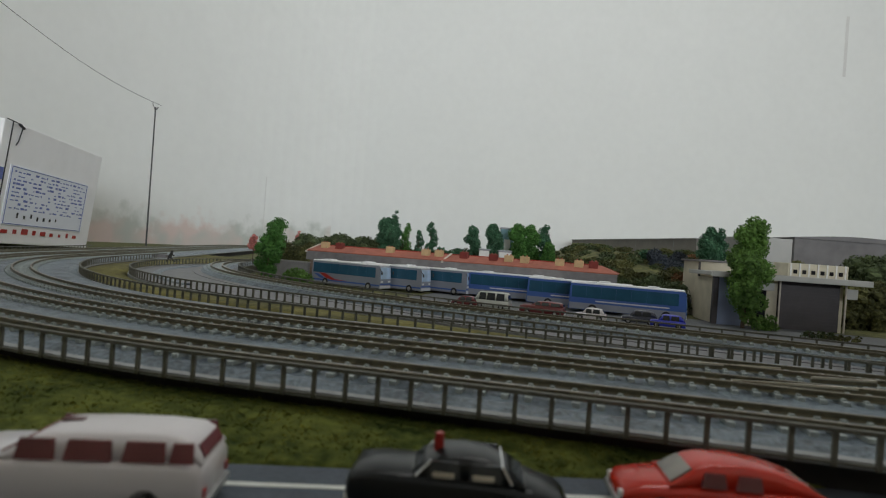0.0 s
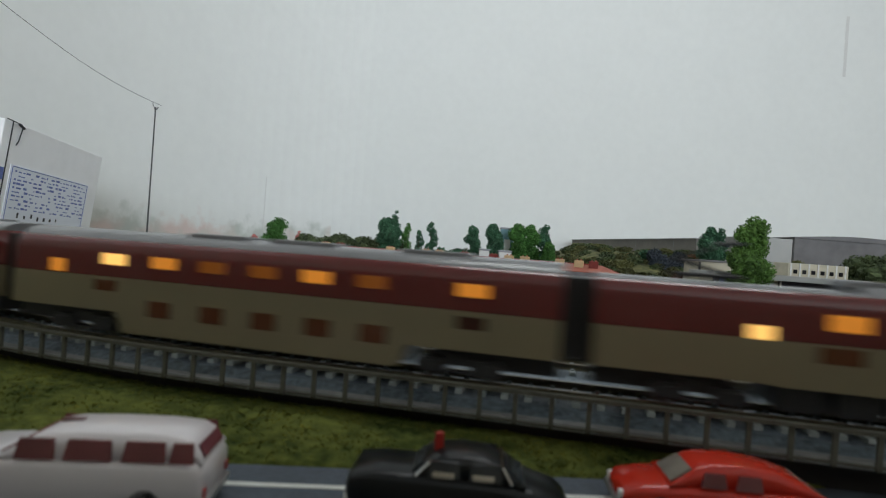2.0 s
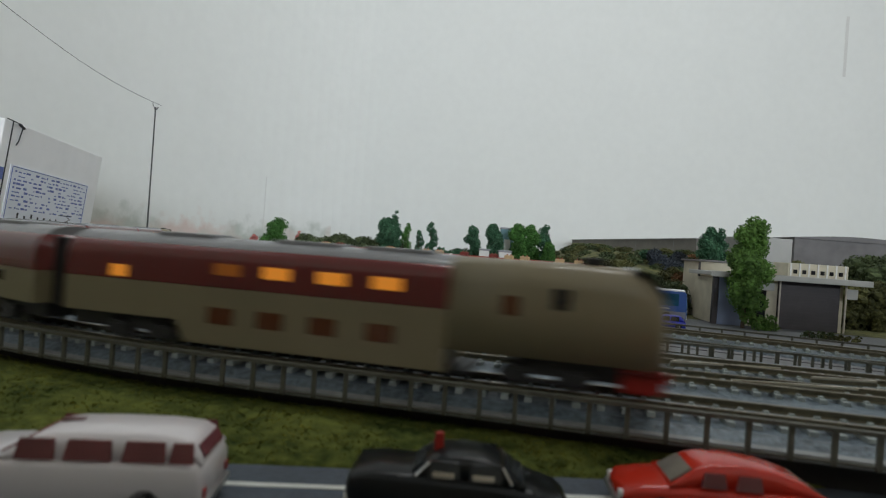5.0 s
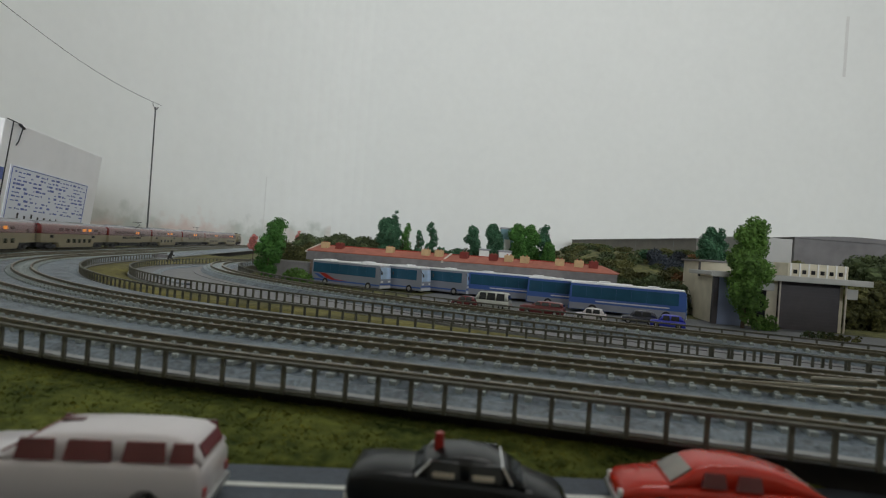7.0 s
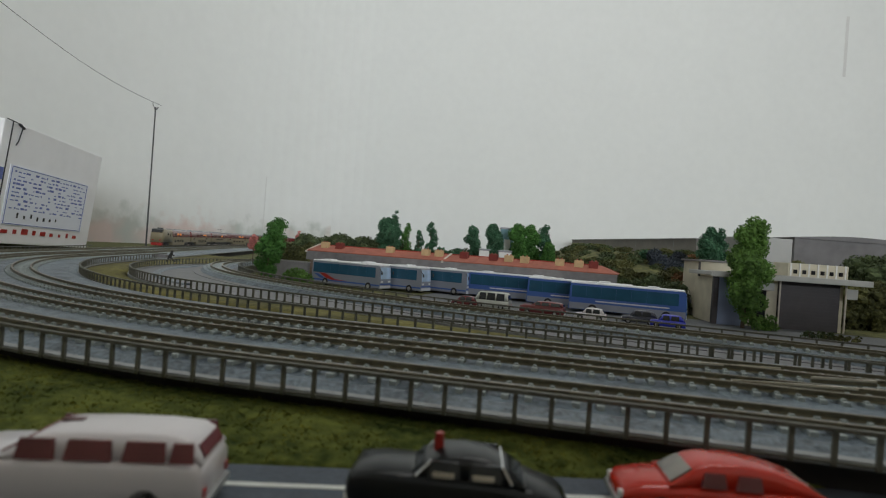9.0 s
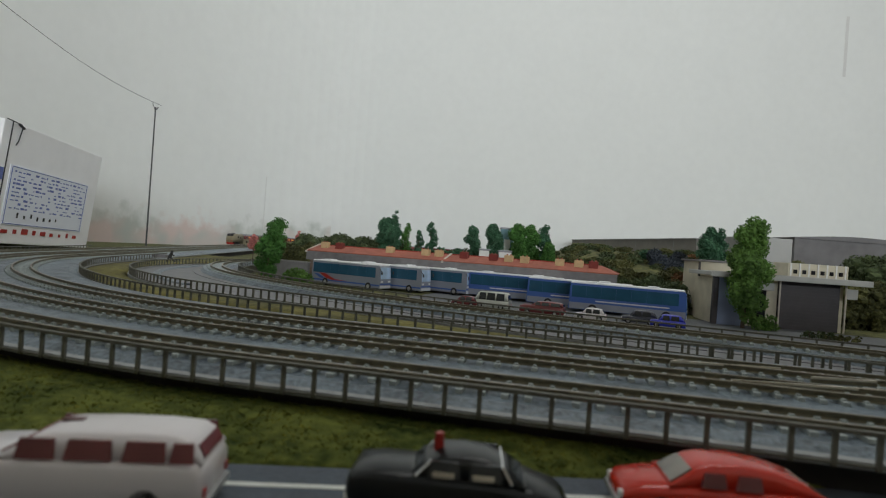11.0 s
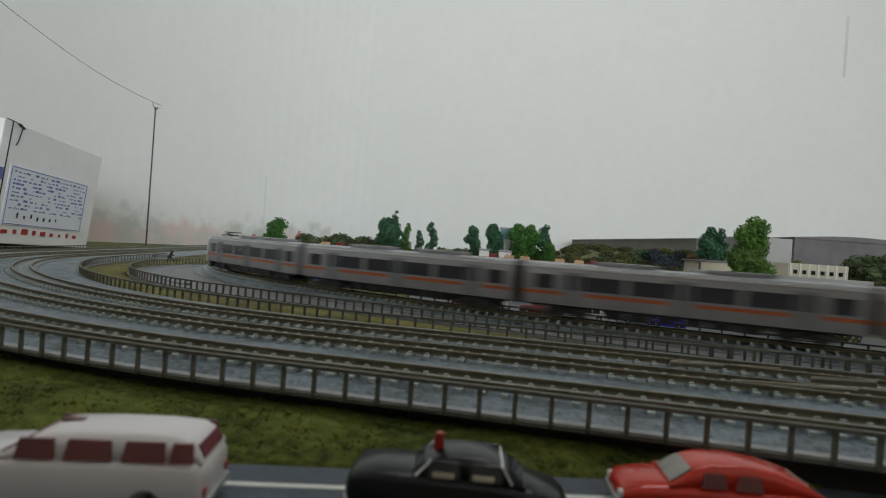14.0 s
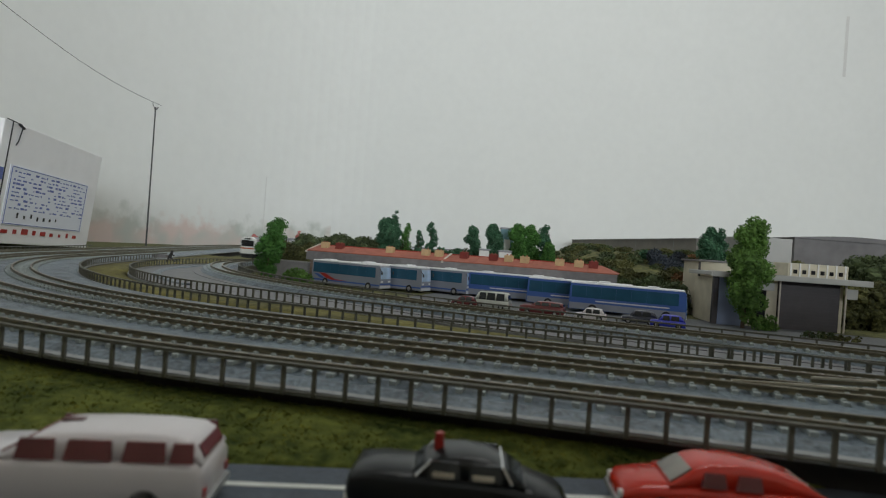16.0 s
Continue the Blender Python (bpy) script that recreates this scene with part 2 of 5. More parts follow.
# dry grass between the decks
bm = bmesh.new()
rings = []
for i in range(61):
    u = i / 60
    a = along(OUTER, -300 + 1100 * u, -84.2)[0]
    b = along(KERB, -330 + 930 * u, 2.0)[0]
    rings.append([(a.x, a.y, -5.2), ((a.x + b.x) / 2, (a.y + b.y) / 2, -4.7 + 0.3 * math.sin(i)), (b.x, b.y, -5.2), (b.x, b.y, -12.4), (a.x, a.y, -12.4)])
loft(bm, rings)
tagged(part("dry_grass", bm, M_YELLOWGRASS, smooth=True), "ochre and green scatter grass between the decks", "grass", kind="stuff")


# ---- tracks ----
def track(label, q, off, s0, s1, near0, near1, pale=False):
    t = thing("railway_track", label, "track", group="railway tracks")
    for g in (4.5, -4.5):
        rail = run("rail", q, s0, s1, [(off + g + .8, -1.6), (off + g + .25, -1.25), (off + g + .25, -.6), (off + g + .45, -.45), (off + g + .45, -.06),
                                      (off + g - .45, -.06), (off + g - .45, -.45), (off + g - .25, -.6), (off + g - .25, -1.25), (off + g - .8, -1.6)], M_RAIL, t, "rust-brown rail")
        run("rail_head", q, s0, s1, rect(off + g + .38, off + g - .38, -.06, 0.0), M_RAILHEAD, rail, "worn shiny rail head")
    first, bm = None, bmesh.new()
    n = int((s1 - s0) / 4.8)
    for i in range(n):
        s = s0 + 4.8 * i
        p, h = along(q, s, off)
        rz = math.atan2(h.y, h.x)
        if near0 < s < near1:
            if first is None:
                b2 = bmesh.new()
                box(b2, 0, 0, -2.75, 1.5, 15.6, 1.2)
                for yy in (-5.9, 5.9, 3.2, -3.2):
                    box(b2, 0, yy, -1.55, 1.0, 0.9, 0.5)
                first = part("sleeper", b2, M_SLEEPER, t, "pale concrete sleeper with rail clips")
                first.matrix_basis = pose(p.x * MM, p.y * MM, 0, 0, 0, math.degrees(rz))
            else:
                share("sleeper", first, t, pose(p.x * MM, p.y * MM, 0, 0, 0, math.degrees(rz)))
        else:
            box(bm, p.x, p.y, -2.75, 1.5, 15.6, 1.2, 0, rz)
    tagged(part("sleeper_run", bm, M_SLEEPER, t), kind="stuff")
    return t


track("brown-railed model track on the outermost viaduct lane", OUTER, LANES[0], -560, 2900, -150, 380)
track("brown-railed model track on the middle viaduct lane", OUTER, LANES[1], -560, 1500, -170, 400)
track("brown-railed model track on the inner viaduct lane", OUTER, LANES[2], -560, 1500, -190, 420)
track("brown-railed model track on the curved inner deck", INNER, 0.0, -560, 2100, -260, 240)


M_NICKEL = tube("bare_nickel", (0.8, 0.74, 0.62), 0.3, 1.0, scale=200, vary=0.12)


def bright_rail(q, s0, s1, off, label):
    """A length of bare, shiny rail of the turnout where the lanes join."""
    t = thing("turnout_rail", label, "rail", group="turnout rails")
    run("rail", q, s0, s1, rect(off + .3, off - .3, -1.6, -.5), M_RAIL, t)
    run("rail_head", q, s0, s1, rect(off + .28, off - .28, -.5, 0.12), M_NICKEL, t, "bare nickel head")


CROSS = line(60, 141.5, -0.02, 1e6, 0.0001, 10.0)
bright_rail(CROSS, -70, -14, 0, "bare shiny turnout rail crossing between two lanes")
bright_rail(CROSS, -40, -8, -22, "bare shiny turnout rail crossing between two lanes")
bright_rail(CROSS, -60, -42, -11.5, "short bare shiny turnout rail between two lanes")


# ---- railings ----
def railing(label, q, off, s0, s1, z0, z1, pitch=7.0):
    t = thing("viaduct_railing", label, "railing", group="railings")
    run("top_rail", q, s0, s1, rect(off + .55, off - .55, z1 - 0.75, z1), M_FENCE, t)
    run("bottom_rail", q, s0, s1, rect(off + .3, off - .3, z0 + .5, z0 + .85), M_FENCE, t)
    first = None
    for i in range(int((s1 - s0) / pitch)):
        p, h = along(q, s0 + pitch * (i + .5), off)
        m = pose(p.x * MM, p.y * MM, 0, 0, 0, math.degrees(math.atan2(h.y, h.x)))
        if first is None:
            first = part("post", box(bmesh.new(), 0, 0, z0, .85, .7, z1 - z0 - .7), M_FENCE, t)
            first.matrix_basis = m
        else:
            share("post", first, t, m)
    return t


railing("dark brown plastic railing along the viaduct's road side", OUTER, 18.2, -173.8, 700, -5.0, 1.7, 6.85)
railing("dark brown plastic railing beside the dry grass", OUTER, -83.4, -215, 640, -4.5, 0.8)
railing("dark brown plastic railing on the apron's kerb", KERB, -0.3, -330, 560, -4.8, 0.8, 5.0)
railing("low dark railing between inner track and parking lot", INNER, -17.8, -300, 560, -4.8, 0.7, 9.0)


# ---- trains ----
M_CREAM = tube("cream_paint", (0.24, 0.205, 0.125), 0.4, scale=60, vary=0.05, coat=0.15)
M_WINE = tube("wine_red_paint", (0.14, 0.017, 0.017), 0.24, scale=60, vary=0.08, coat=0.4)
M_ROOFGREY = tube("grey_roof_paint", (0.27, 0.28, 0.3), 0.27, scale=120, vary=0.12)
M_DARKPLASTIC = tube("black_plastic", (0.022, 0.022, 0.024), 0.5, scale=300, vary=0.3)
M_BOGIE = tube("bogie_grey", (0.03, 0.03, 0.032), 0.5, scale=300, vary=0.3)
M_WHEEL = tube("wheel_steel", (0.14, 0.135, 0.13), 0.4, 0.9, scale=300, vary=0.2)
M_TRAINGLASS = tube("violet_grey_glazing", (0.045, 0.047, 0.062), 0.12, scale=100, vary=0.25)
M_GLASSDARK = tube("dark_glazing", (0.012, 0.013, 0.016), 0.12, scale=100, vary=0.2)
M_LIT = glow("lit_window", (1.0, 0.31, 0.012), 0.38, (0.5, 0.25, 0.08))
M_LITBRIGHT = glow("bright_lit_window", (1.0, 0.54, 0.12), 1.0, (0.6, 0.4, 0.2))
M_LITSOFT = glow("softly_lit_window", (1.0, 0.28, 0.015), 0.085, (0.16, 0.05, 0.015))
M_LITDIM = glow("dimly_lit_window", (1.0, 0.25, 0.03), 0.009, (0.06, 0.022, 0.01))
M_WINEDARK = tube("dark_red_blind", (0.05, 0.014, 0.01), 0.2, scale=60, vary=0.1)
M_REDPLASTIC = tube("red_plastic", (0.35, 0.02, 0.015), 0.35, scale=100, vary=0.1)
M_STEEL = tube("stainless_body", (0.36, 0.355, 0.385), 0.36, 0.5, scale=80, vary=0.08)
M_ORANGE = tube("orange_stripe", (0.46, 0.12, 0.045), 0.4, scale=100, vary=0.08)
M_WHITEPAINT = tube("white_paint", (0.72, 0.72, 0.7), 0.35, scale=80, vary=0.05)
M_HEADLAMP = glow("lit_lamp", (1.0, 0.9, 0.7), 3.0, (0.8, 0.8, 0.8))
M_LED = glow("led_sign", (1.0, 0.35, 0.02), 2.5, (0.2, 0.1, 0.02))


def prism(bm, x0, x1, outline):
    """A body with the cross-section outline of (y, z), from x0 to x1."""
    e = 0.25 if x1 > x0 else -0.25
    return loft(bm, [[(x, y, z) for y, z in outline] for x in (x0, x0 + e, x1 - e, x1)])


def side_prism(bm, half, outline):
    """A body with the side outline of (x, z), from -half to half across."""
    return loft(bm, [[(x, -half, z) for x, z in outline], [(x, half, z) for x, z in outline]])


def bogie(car, x):
    bm = bmesh.new()
    for y in (-7.2, 7.2):
        side_prism(bm, 0.9, [(-9.5, 3.4), (-8, 5.0), (-3, 4.6), (-2.4, 2.0), (2.4, 2.0), (3, 4.6), (8, 5.0), (9.5, 3.4), (8.5, 1.6), (-8.5, 1.6)])
        bmesh.ops.translate(bm, verts=bm.verts[-20:], vec=(0, y, 0))
    box(bm, 0, 0, 3.2, 7, 14, 2.4)
    for y in (-7.8, 7.8):
        for xx in (-6.3, 6.3):
            box(bm, xx, y, 1.7, 3.0, 1.6, 2.4, 0.2)
    b = part("bogie", bm, M_BOGIE, car, "dark grey bogie frame")
    b.location.x = x * MM
    for xx in (-6.3, 6.3):
        w = bmesh.new()
        for y in (-4.6, 4.6):
            rod(w, (0, y - 0.6, 2.8), (0, y + 0.6, 2.8), 2.8, seg=14)
        rod(w, (0, -4, 2.8), (0, 4, 2.8), 0.7)
        ob = part("wheelset", w, M_WHEEL, b, "steel wheelset")
        ob.location.x = xx * MM


def pantograph(car, x, raised=True, sgn=1):
    bm = bmesh.new()
    top = 6.6 if raised else 2.0
    for y in (-3.4, 3.4):
        rod(bm, (x - 6, y, 25.9), (x + 6, y, 25.9), 0.35)
        rod(bm, (x - 5, y, 25.0), (x - 5, y, 26.0), 0.5)
        rod(bm, (x + 5, y, 25.0), (x + 5, y, 26.0), 0.5)
    rod(bm, (x - 5 * sgn, -3.4, 26), (x - 5 * sgn, 3.4, 26), 0.4)
    base = part("pantograph", bm, M_BOGIE, car, "raised grey pantograph" if raised else "folded grey pantograph")
    bm = bmesh.new()
    rod(bm, (x - 5 * sgn, 0, 26), (x + 6 * sgn, 0, 26 + top * .45), 0.4)
    rod(bm, (x + 6 * sgn, 0, 26 + top * .45), (x - 4 * sgn, 0, 26 + top), 0.3)
    part("arm", bm, M_BOGIE, base)
    for dx in (-1.3, 1.3):
        part("contact_strip", rod(bmesh.new(), (x - 4 * sgn + dx, -5.5, 26 + top), (x - 4 * sgn + dx, 5.5, 26 + top), 0.32), M_BOGIE, base)


PANE = {}


def pane(car, x, z, w, h, mat, half, name="window", other=None):
    """A glazed opening on both sides, the right-hand one of the other material; alike panes share their mesh."""
    mats = (mat, other or mat)
    for side in (-1, 1):
        mat = mats[0] if side > 0 else mats[-1]
        key = (w, h, mat.name)
        if key not in PANE:
            bm = bmesh.new()
            box(bm, 0, 0, -h / 2, w, 0.5, h, 0.12)
            PANE[key] = part(name, bm, mat, car)
            ob = PANE[key]
        else:
            ob = share(name, PANE[key], car, Matrix())
        ob.location = (x * MM, side * (half - 0.08) * MM, z * MM)


def sleeper_car(kind, sgn=1, seed=0, lift=None):
    """A cream and wine-red double-deck sleeping car. kind: cab, deck or flat."""
    rnd = random.Random(seed)
    words = {"cab": "cream and wine-red sleeper train cab car with lit windows", "deck": "cream and wine-red double-deck sleeper car with lit windows",
             "flat": "cream and wine-red sleeper car with pantograph and lit windows"}
    car = thing("train_car", words[kind], "train car", group="sleeper train cars")
    x0, x1 = -68.0, 68.0
    if kind == "cab":
        x1 = 27.0
    low = 2.0 if kind != "flat" else 6.4
    out = [(x0, 6.8), (-37, 6.8), (-34.5, low), (34.5 if x1 > 40 else 27, low)]
    out += ([(37, 6.8), (x1, 6.8)] if x1 > 40 else []) + [(x1, 15.0), (x0, 15.0)]
    part("lower_body", side_prism(bmesh.new(), 9.7, [(sgn * x, z) for x, z in out]), M_CREAM, car, "cream lower body")
    curve = [(9.7, 15.0), (9.7, 15.3), (9.66, 18.0), (9.58, 20.2), (9.42, 21.4), (9.1, 22.4), (8.55, 23.3), (7.8, 24.0), (7.5, 24.1)]
    red = [(y, z) for y, z in curve] + [(-y, z) for y, z in curve[::-1]]
    part("upper_body", prism(bmesh.new(), sgn * x0, sgn * x1, red), M_WINE, car, "glossy wine-red upper body", smooth=True)
    roof = [(-7.5, 24.1), (7.5, 24.1), (7.0, 24.6), (6.2, 25.2), (5.2, 25.65), (4.2, 26.0), (2, 26.35), (-2, 26.35), (-4.2, 26.0), (-5.2, 25.65), (-6.2, 25.2), (-7.0, 24.6)]
    if kind == "flat":
        part("roof", prism(bmesh.new(), sgn * x0, sgn * 20, roof), M_ROOFGREY, car, "grey roof")
        part("low_roof", prism(bmesh.new(), sgn * 20, sgn * x1, [(-7.4, 24.1), (7.4, 24.1), (6, 24.7), (-6, 24.7)]), M_ROOFGREY, car, "lowered grey roof under the pantograph")
        pantograph(car, sgn * 46, lift != "folded", sgn)
    else:
        part("roof", prism(bmesh.new(), sgn * x0, sgn * x1, roof), M_ROOFGREY, car, "grey roof")
    for x in (-40, -8, 14):
        part("roof_unit", box(bmesh.new(), sgn * x, 0, 25.6, 16, 8.5, 1.3, 0.3), M_ROOFGREY, car, "flat grey ventilation unit")
    for x in (sgn * -47.5, sgn * 47.5):
        bogie(car, x)
    if kind == "flat":
        for k in range(7):
            part("equipment_box", box(bmesh.new(), -30 + k * 10, 0, 1.6 + rnd.random() * .8, 8.2, 16.5, 4.9, 0.3), M_DARKPLASTIC, car, "black underfloor box")
    else:
        part("belly_pan", box(bmesh.new(), 0, 0, 1.2, 64, 15, 1.0), M_DARKPLASTIC, car, "black belly pan")
    for x in (-55, 55):
        part("underframe", box(bmesh.new(), x, 0, 3.0, 26, 13, 3.9, .3), M_DARKPLASTIC, car, "black underframe")
    for x in (sgn * -69.4, sgn * 69.4):
        if kind != "cab" or x * sgn < 0:
            part("gangway", box(bmesh.new(), x, 0, 6.5, 3.2, 10.5, 17, 0.3), M_DARKPLASTIC, car, "dark grey gangway bellows")
    # (place along the car, height, width, height of the pane, glazing)
    B, L, S, D = M_LITBRIGHT, M_LIT, M_LITSOFT, M_LITDIM
    if kind == "cab":
        rows = [(x, 19.2, 6.6, 2.7, m) for x, m in zip((13.6, 1.0, -12.2, -24.4), (L, L, L, S))]
        rows += [(x, 8.6, 6.4, 3.8, M_LITDIM) for x in (12.7, -0.5, -13.1, -25.4)] + [(-53.0, 17.0, 4.6, 2.8, L)]
        cab(car, sgn)
    elif kind == "deck":
        upper, low_row, small = {
            2: (((38, B), (24, L), (11, S), (-2, S), (-15, L), (-28, S), (-50, L)), ((24.6, D), (10.5, D), (-2.8, D), (-16, D), (-29, D)), 54.5),
            4: (((29.6, B), (14.7, S), (-0.4, L), (-14.1, L), (-29, S), (-43.2, D)), ((15.3, D), (0, S), (-14, S), (-29.2, D)), 43.7),
            6: (((40.3, D), (26.6, S), (14.1, L), (2.1, L), (-9, L), (-21, S), (-33, D)), ((26.7, D), (15.3, D), (4.2, D), (-6.5, D), (-18, D)), 49.2)}[seed]
        rows = [(x, 19.3, 6.6, 2.7, m) for x, m in upper] + [(x, 8.3, 6.2, 3.8, m) for x, m in low_row]
        rows += [(small, 16.9, 4.4, 3.2, L), (small - 14.5, 12.9, 6.4, 2.6, D), (-50.0, 12.6, 6.0, 2.6, M_WINEDARK)]
    elif lift == "many":
        rows = [(28.0 - 6.0 * k, 18.6, 3.8, 3.0, L if k in (3, 9) else S) for k in range(14)]
        rows += [(28.0 - 6.0 * k, 12.4, 4.0, 2.6, M_WINEDARK) for k in range(10)]
        rows += [(40.5, 16.0, 5.0, 4.0, S), (33.4, 15.8, 5.0, 4.0, L)]
    else:
        rows = [(x, 19.0, 6.6, 3.0, m) for x, m in zip((23.4, 10.1, -2.0, -14.9, -27.1), (L, S, B, B, L))]
        rows += [(x, 13.0, 7.4, 3.0, m) for x, m in zip((24.4, 10.3, -1.8, -15.3, -27.6), (D, D, S, S, D))]
        rows += [(38.0, 16.2, 4.4, 2.6, B), (-38.5, 16.4, 5.0, 4.2, D), (-47.2, 16.4, 5.0, 4.2, D)]
    for k, (x, z, w, h, m) in enumerate(rows):
        pane(car, sgn * x, z, w, h, m, 9.66 if z > 15 else 9.7, other=M_LIT if z > 18 and k in (1, 2) else M_WINEDARK if z > 15 else M_GLASSDARK)
    return car


def cab(car, sgn):
    """The rounded cream nose with its high windscreen."""
    def ring(x, w, low, top, mid):
        pts = [(-w, low), (w, low), (w, mid), (w * .96, mid + (top - mid) * .45), (w * .82, top - 1.6), (w * .5, top - .3), (-w * .5, top - .3), (-w * .82, top - 1.6), (-w * .96, mid + (top - mid) * .45), (-w, mid)]
        return [(sgn * x, y, z) for y, z in pts]
    bm = bmesh.new()
    loft(bm, [ring(27, 9.7, 6.8, 26.4, 16), ring(52, 9.7, 6.8, 26.6, 16), ring(62, 9.6, 6.8, 26.4, 16), ring(66.5, 9.4, 6.6, 25.2, 16), ring(69.2, 9.0, 6.2, 22.8, 15), ring(70.6, 8.2, 6.0, 19.6, 13)])
    soften(bm, 0.5)
    part("cab_shell", bm, M_CREAM, car, "cream streamlined cab shell", smooth=True)
    bm = bmesh.new()
    loft(bm, [[(sgn * x, y, z) for x, y, z in r] for r in (
        [(63.4, -7.2, 25.7), (63.4, 7.2, 25.7), (63.9, 7.4, 26.4), (63.9, -7.4, 26.4)],
        [(67.2, -7.9, 24.2), (67.2, 7.9, 24.2), (67.7, 7.9, 25.0), (67.7, -7.9, 25.0)],
        [(69.9, -7.4, 20.4), (69.9, 7.4, 20.4), (70.7, 7.4, 20.9), (70.7, -7.4, 20.9)])])
    part("windscreen", bm, M_GLASSDARK, car, "dark raked windscreen")
    bm = bmesh.new()
    box(bm, sgn * 66.5, 0, 1.4, 8, 15, 4.4, 0.8)
    box(bm, sgn * 71, 0, 3, 3, 4, 2, 0.3)
    part("pilot", bm, M_REDPLASTIC if sgn < 0 else M_DARKPLASTIC, car, "red pilot with coupler" if sgn < 0 else "dark pilot with coupler")
    bm = bmesh.new()
    box(bm, sgn * 66, 0, 5.6, 8.5, 18.6, 1.4, 0.4)
    part("nose_band", bm, M_WINE, car, "wine-red band round the nose")
    for y in (-4.8, 4.8):
        bm = bmesh.new()
        rod(bm, (sgn * 69.6, y, 9.5), (sgn * 70.9, y, 9.5), 1.1, seg=10)
        part("lamp", bm, M_REDPLASTIC if sgn < 0 else M_WHITEPAINT, car, "round nose lamp")
    part("roof_horn", box(bmesh.new(), sgn * 56, 0, 26.2, 5, 7, 1.6, .4), M_DARKPLASTIC, car, "black roof horn box")
    pane(car, sgn * 50, 19, 3.2, 4.2, M_GLASSDARK, 9.75, "cab_window")
    pane(car, sgn * 40, 17, 3.4, 4.0, M_LITDIM, 9.75, "door_window")


def local_car(cab_end, seed, panto=False):
    """A stainless suburban car with an orange stripe. cab_end: 1 front, -1 rear, 0 none."""
    rnd = random.Random(seed)
    car = thing("train_car", "stainless commuter train car with an orange stripe" + (" and a black-windowed cab" if cab_end else ""), "train car", group="commuter train cars")
    h = 65.5
    sec = [(-9.7, 6.2), (9.7, 6.2), (9.75, 12), (9.7, 19.5), (9.2, 22.3), (8.6, 22.9), (-8.6, 22.9), (-9.2, 22.3), (-9.7, 19.5), (-9.75, 12)]
    part("body_shell", prism(bmesh.new(), -h, h, sec), M_STEEL, car, "brushed stainless body")
    part("roof", prism(bmesh.new(), -h, h, [(-8.9, 22.9), (8.9, 22.9), (7.8, 24.0), (4.5, 24.8), (-4.5, 24.8), (-7.8, 24.0)]), M_ROOFGREY, car, "light grey roof")
    for x in ((-22, 22) if not panto else (-28, 8)):
        part("air_conditioner", box(bmesh.new(), x, 0, 24.5, 26, 11, 1.9, 0.5), M_ROOFGREY, car, "grey roof air conditioner")
    for y in (-9.35, 9.35):
        part("gutter", box(bmesh.new(), 0, y, 22.3, 2 * h, 0.5, 0.6), M_WHITEPAINT, car, "pale gutter")
    # stripe pieces between the doors
    doors = (-45, -1, 43)
    spans = [(-h, doors[0] - 5), (doors[0] + 5, doors[1] - 5), (doors[1] + 5, doors[2] - 5), (doors[2] + 5, h)]
    for a, b in spans:
        for y in (-9.72, 9.72):
            part("stripe", box(bmesh.new(), (a + b) / 2, y, 10.5, b - a, 0.25, 1.5), M_ORANGE, car, "orange waist stripe")
    for d in doors:
        for s in (-2.3, 2.3):
            pane(car, d + s, 16.3, 2.9, 6.6, M_TRAINGLASS, 9.7, "door_window")
        for y in (-9.72, 9.72):
            part("door", box(bmesh.new(), d, y, 6.6, 9.6, 0.2, 14.2), M_ROOFGREY, car, "grey sliding doors")
    for a, b in zip(doors, doors[1:]):
        m = (a + b) / 2
        for s in (-9.5, 9.5):
            pane(car, m + s, 16.2, 16.5, 6.2, M_TRAINGLASS, 9.72)
    for x in (-57, 56):
        pane(car, x, 16.2, 8.5, 6.2, M_TRAINGLASS, 9.72)
    for k in range(6):
        part("equipment_box", box(bmesh.new(), -27 + k * 10.5, 0, 1.8 + rnd.random(), 8.6, 16.4, 4.2, 0.3), M_DARKPLASTIC, car, "black underfloor box")
    part("underframe", box(bmesh.new(), 0, 0, 5.2, 124, 15, 1.1), M_DARKPLASTIC, car, "black underframe")
    for x in (-46, 46):
        bogie(car, x)
    for s in (-1, 1):
        if s != cab_end:
            part("gangway", box(bmesh.new(), s * 66.4, 0, 6.5, 2.2, 7.5, 15.5, 0.3), M_DARKPLASTIC, car, "dark gangway bellows")
    if panto:
        pantograph(car, 50, False)
    if cab_end:
        s = cab_end
        bm = bmesh.new()
        loft(bm, [[(s * x, y * k, 6.0 + (z - 6.0) * k2) for y, z in ((-9.7, 6.0), (9.7, 6.0), (9.7, 19.5), (8.9, 22.8), (5, 24.7), (-5, 24.7), (-8.9, 22.8), (-9.7, 19.5))] for x, k, k2 in ((h, 1.0, 1.0), (h + 2.2, .99, .995), (h + 3.2, .93, .96))])
        part("cab_front", bm, M_WHITEPAINT, car, "white cab front")
        for y in (-4.6, 4.6):
            part("windscreen", box(bmesh.new(), s * (h + 3.2), y, 14.2, .7, 7.4, 6.6, 0.3), M_GLASSDARK, car, "black windscreen")
        part("end_door_window", box(bmesh.new(), s * (h + 3.2), 0, 14.2, .8, 1.5, 6.6, 0.2), M_GLASSDARK, car)
        part("front_stripe", box(bmesh.new(), s * (h + 3.2), 0, 11.2, .5, 17.6, 1.3), M_ORANGE, car, "orange front stripe")
        part("destination_sign", box(bmesh.new(), s * (h + 3.0), 0, 21.6, .8, 8, 1.7, 0.2), M_LED if s > 0 else M_GLASSDARK, car, "destination sign")
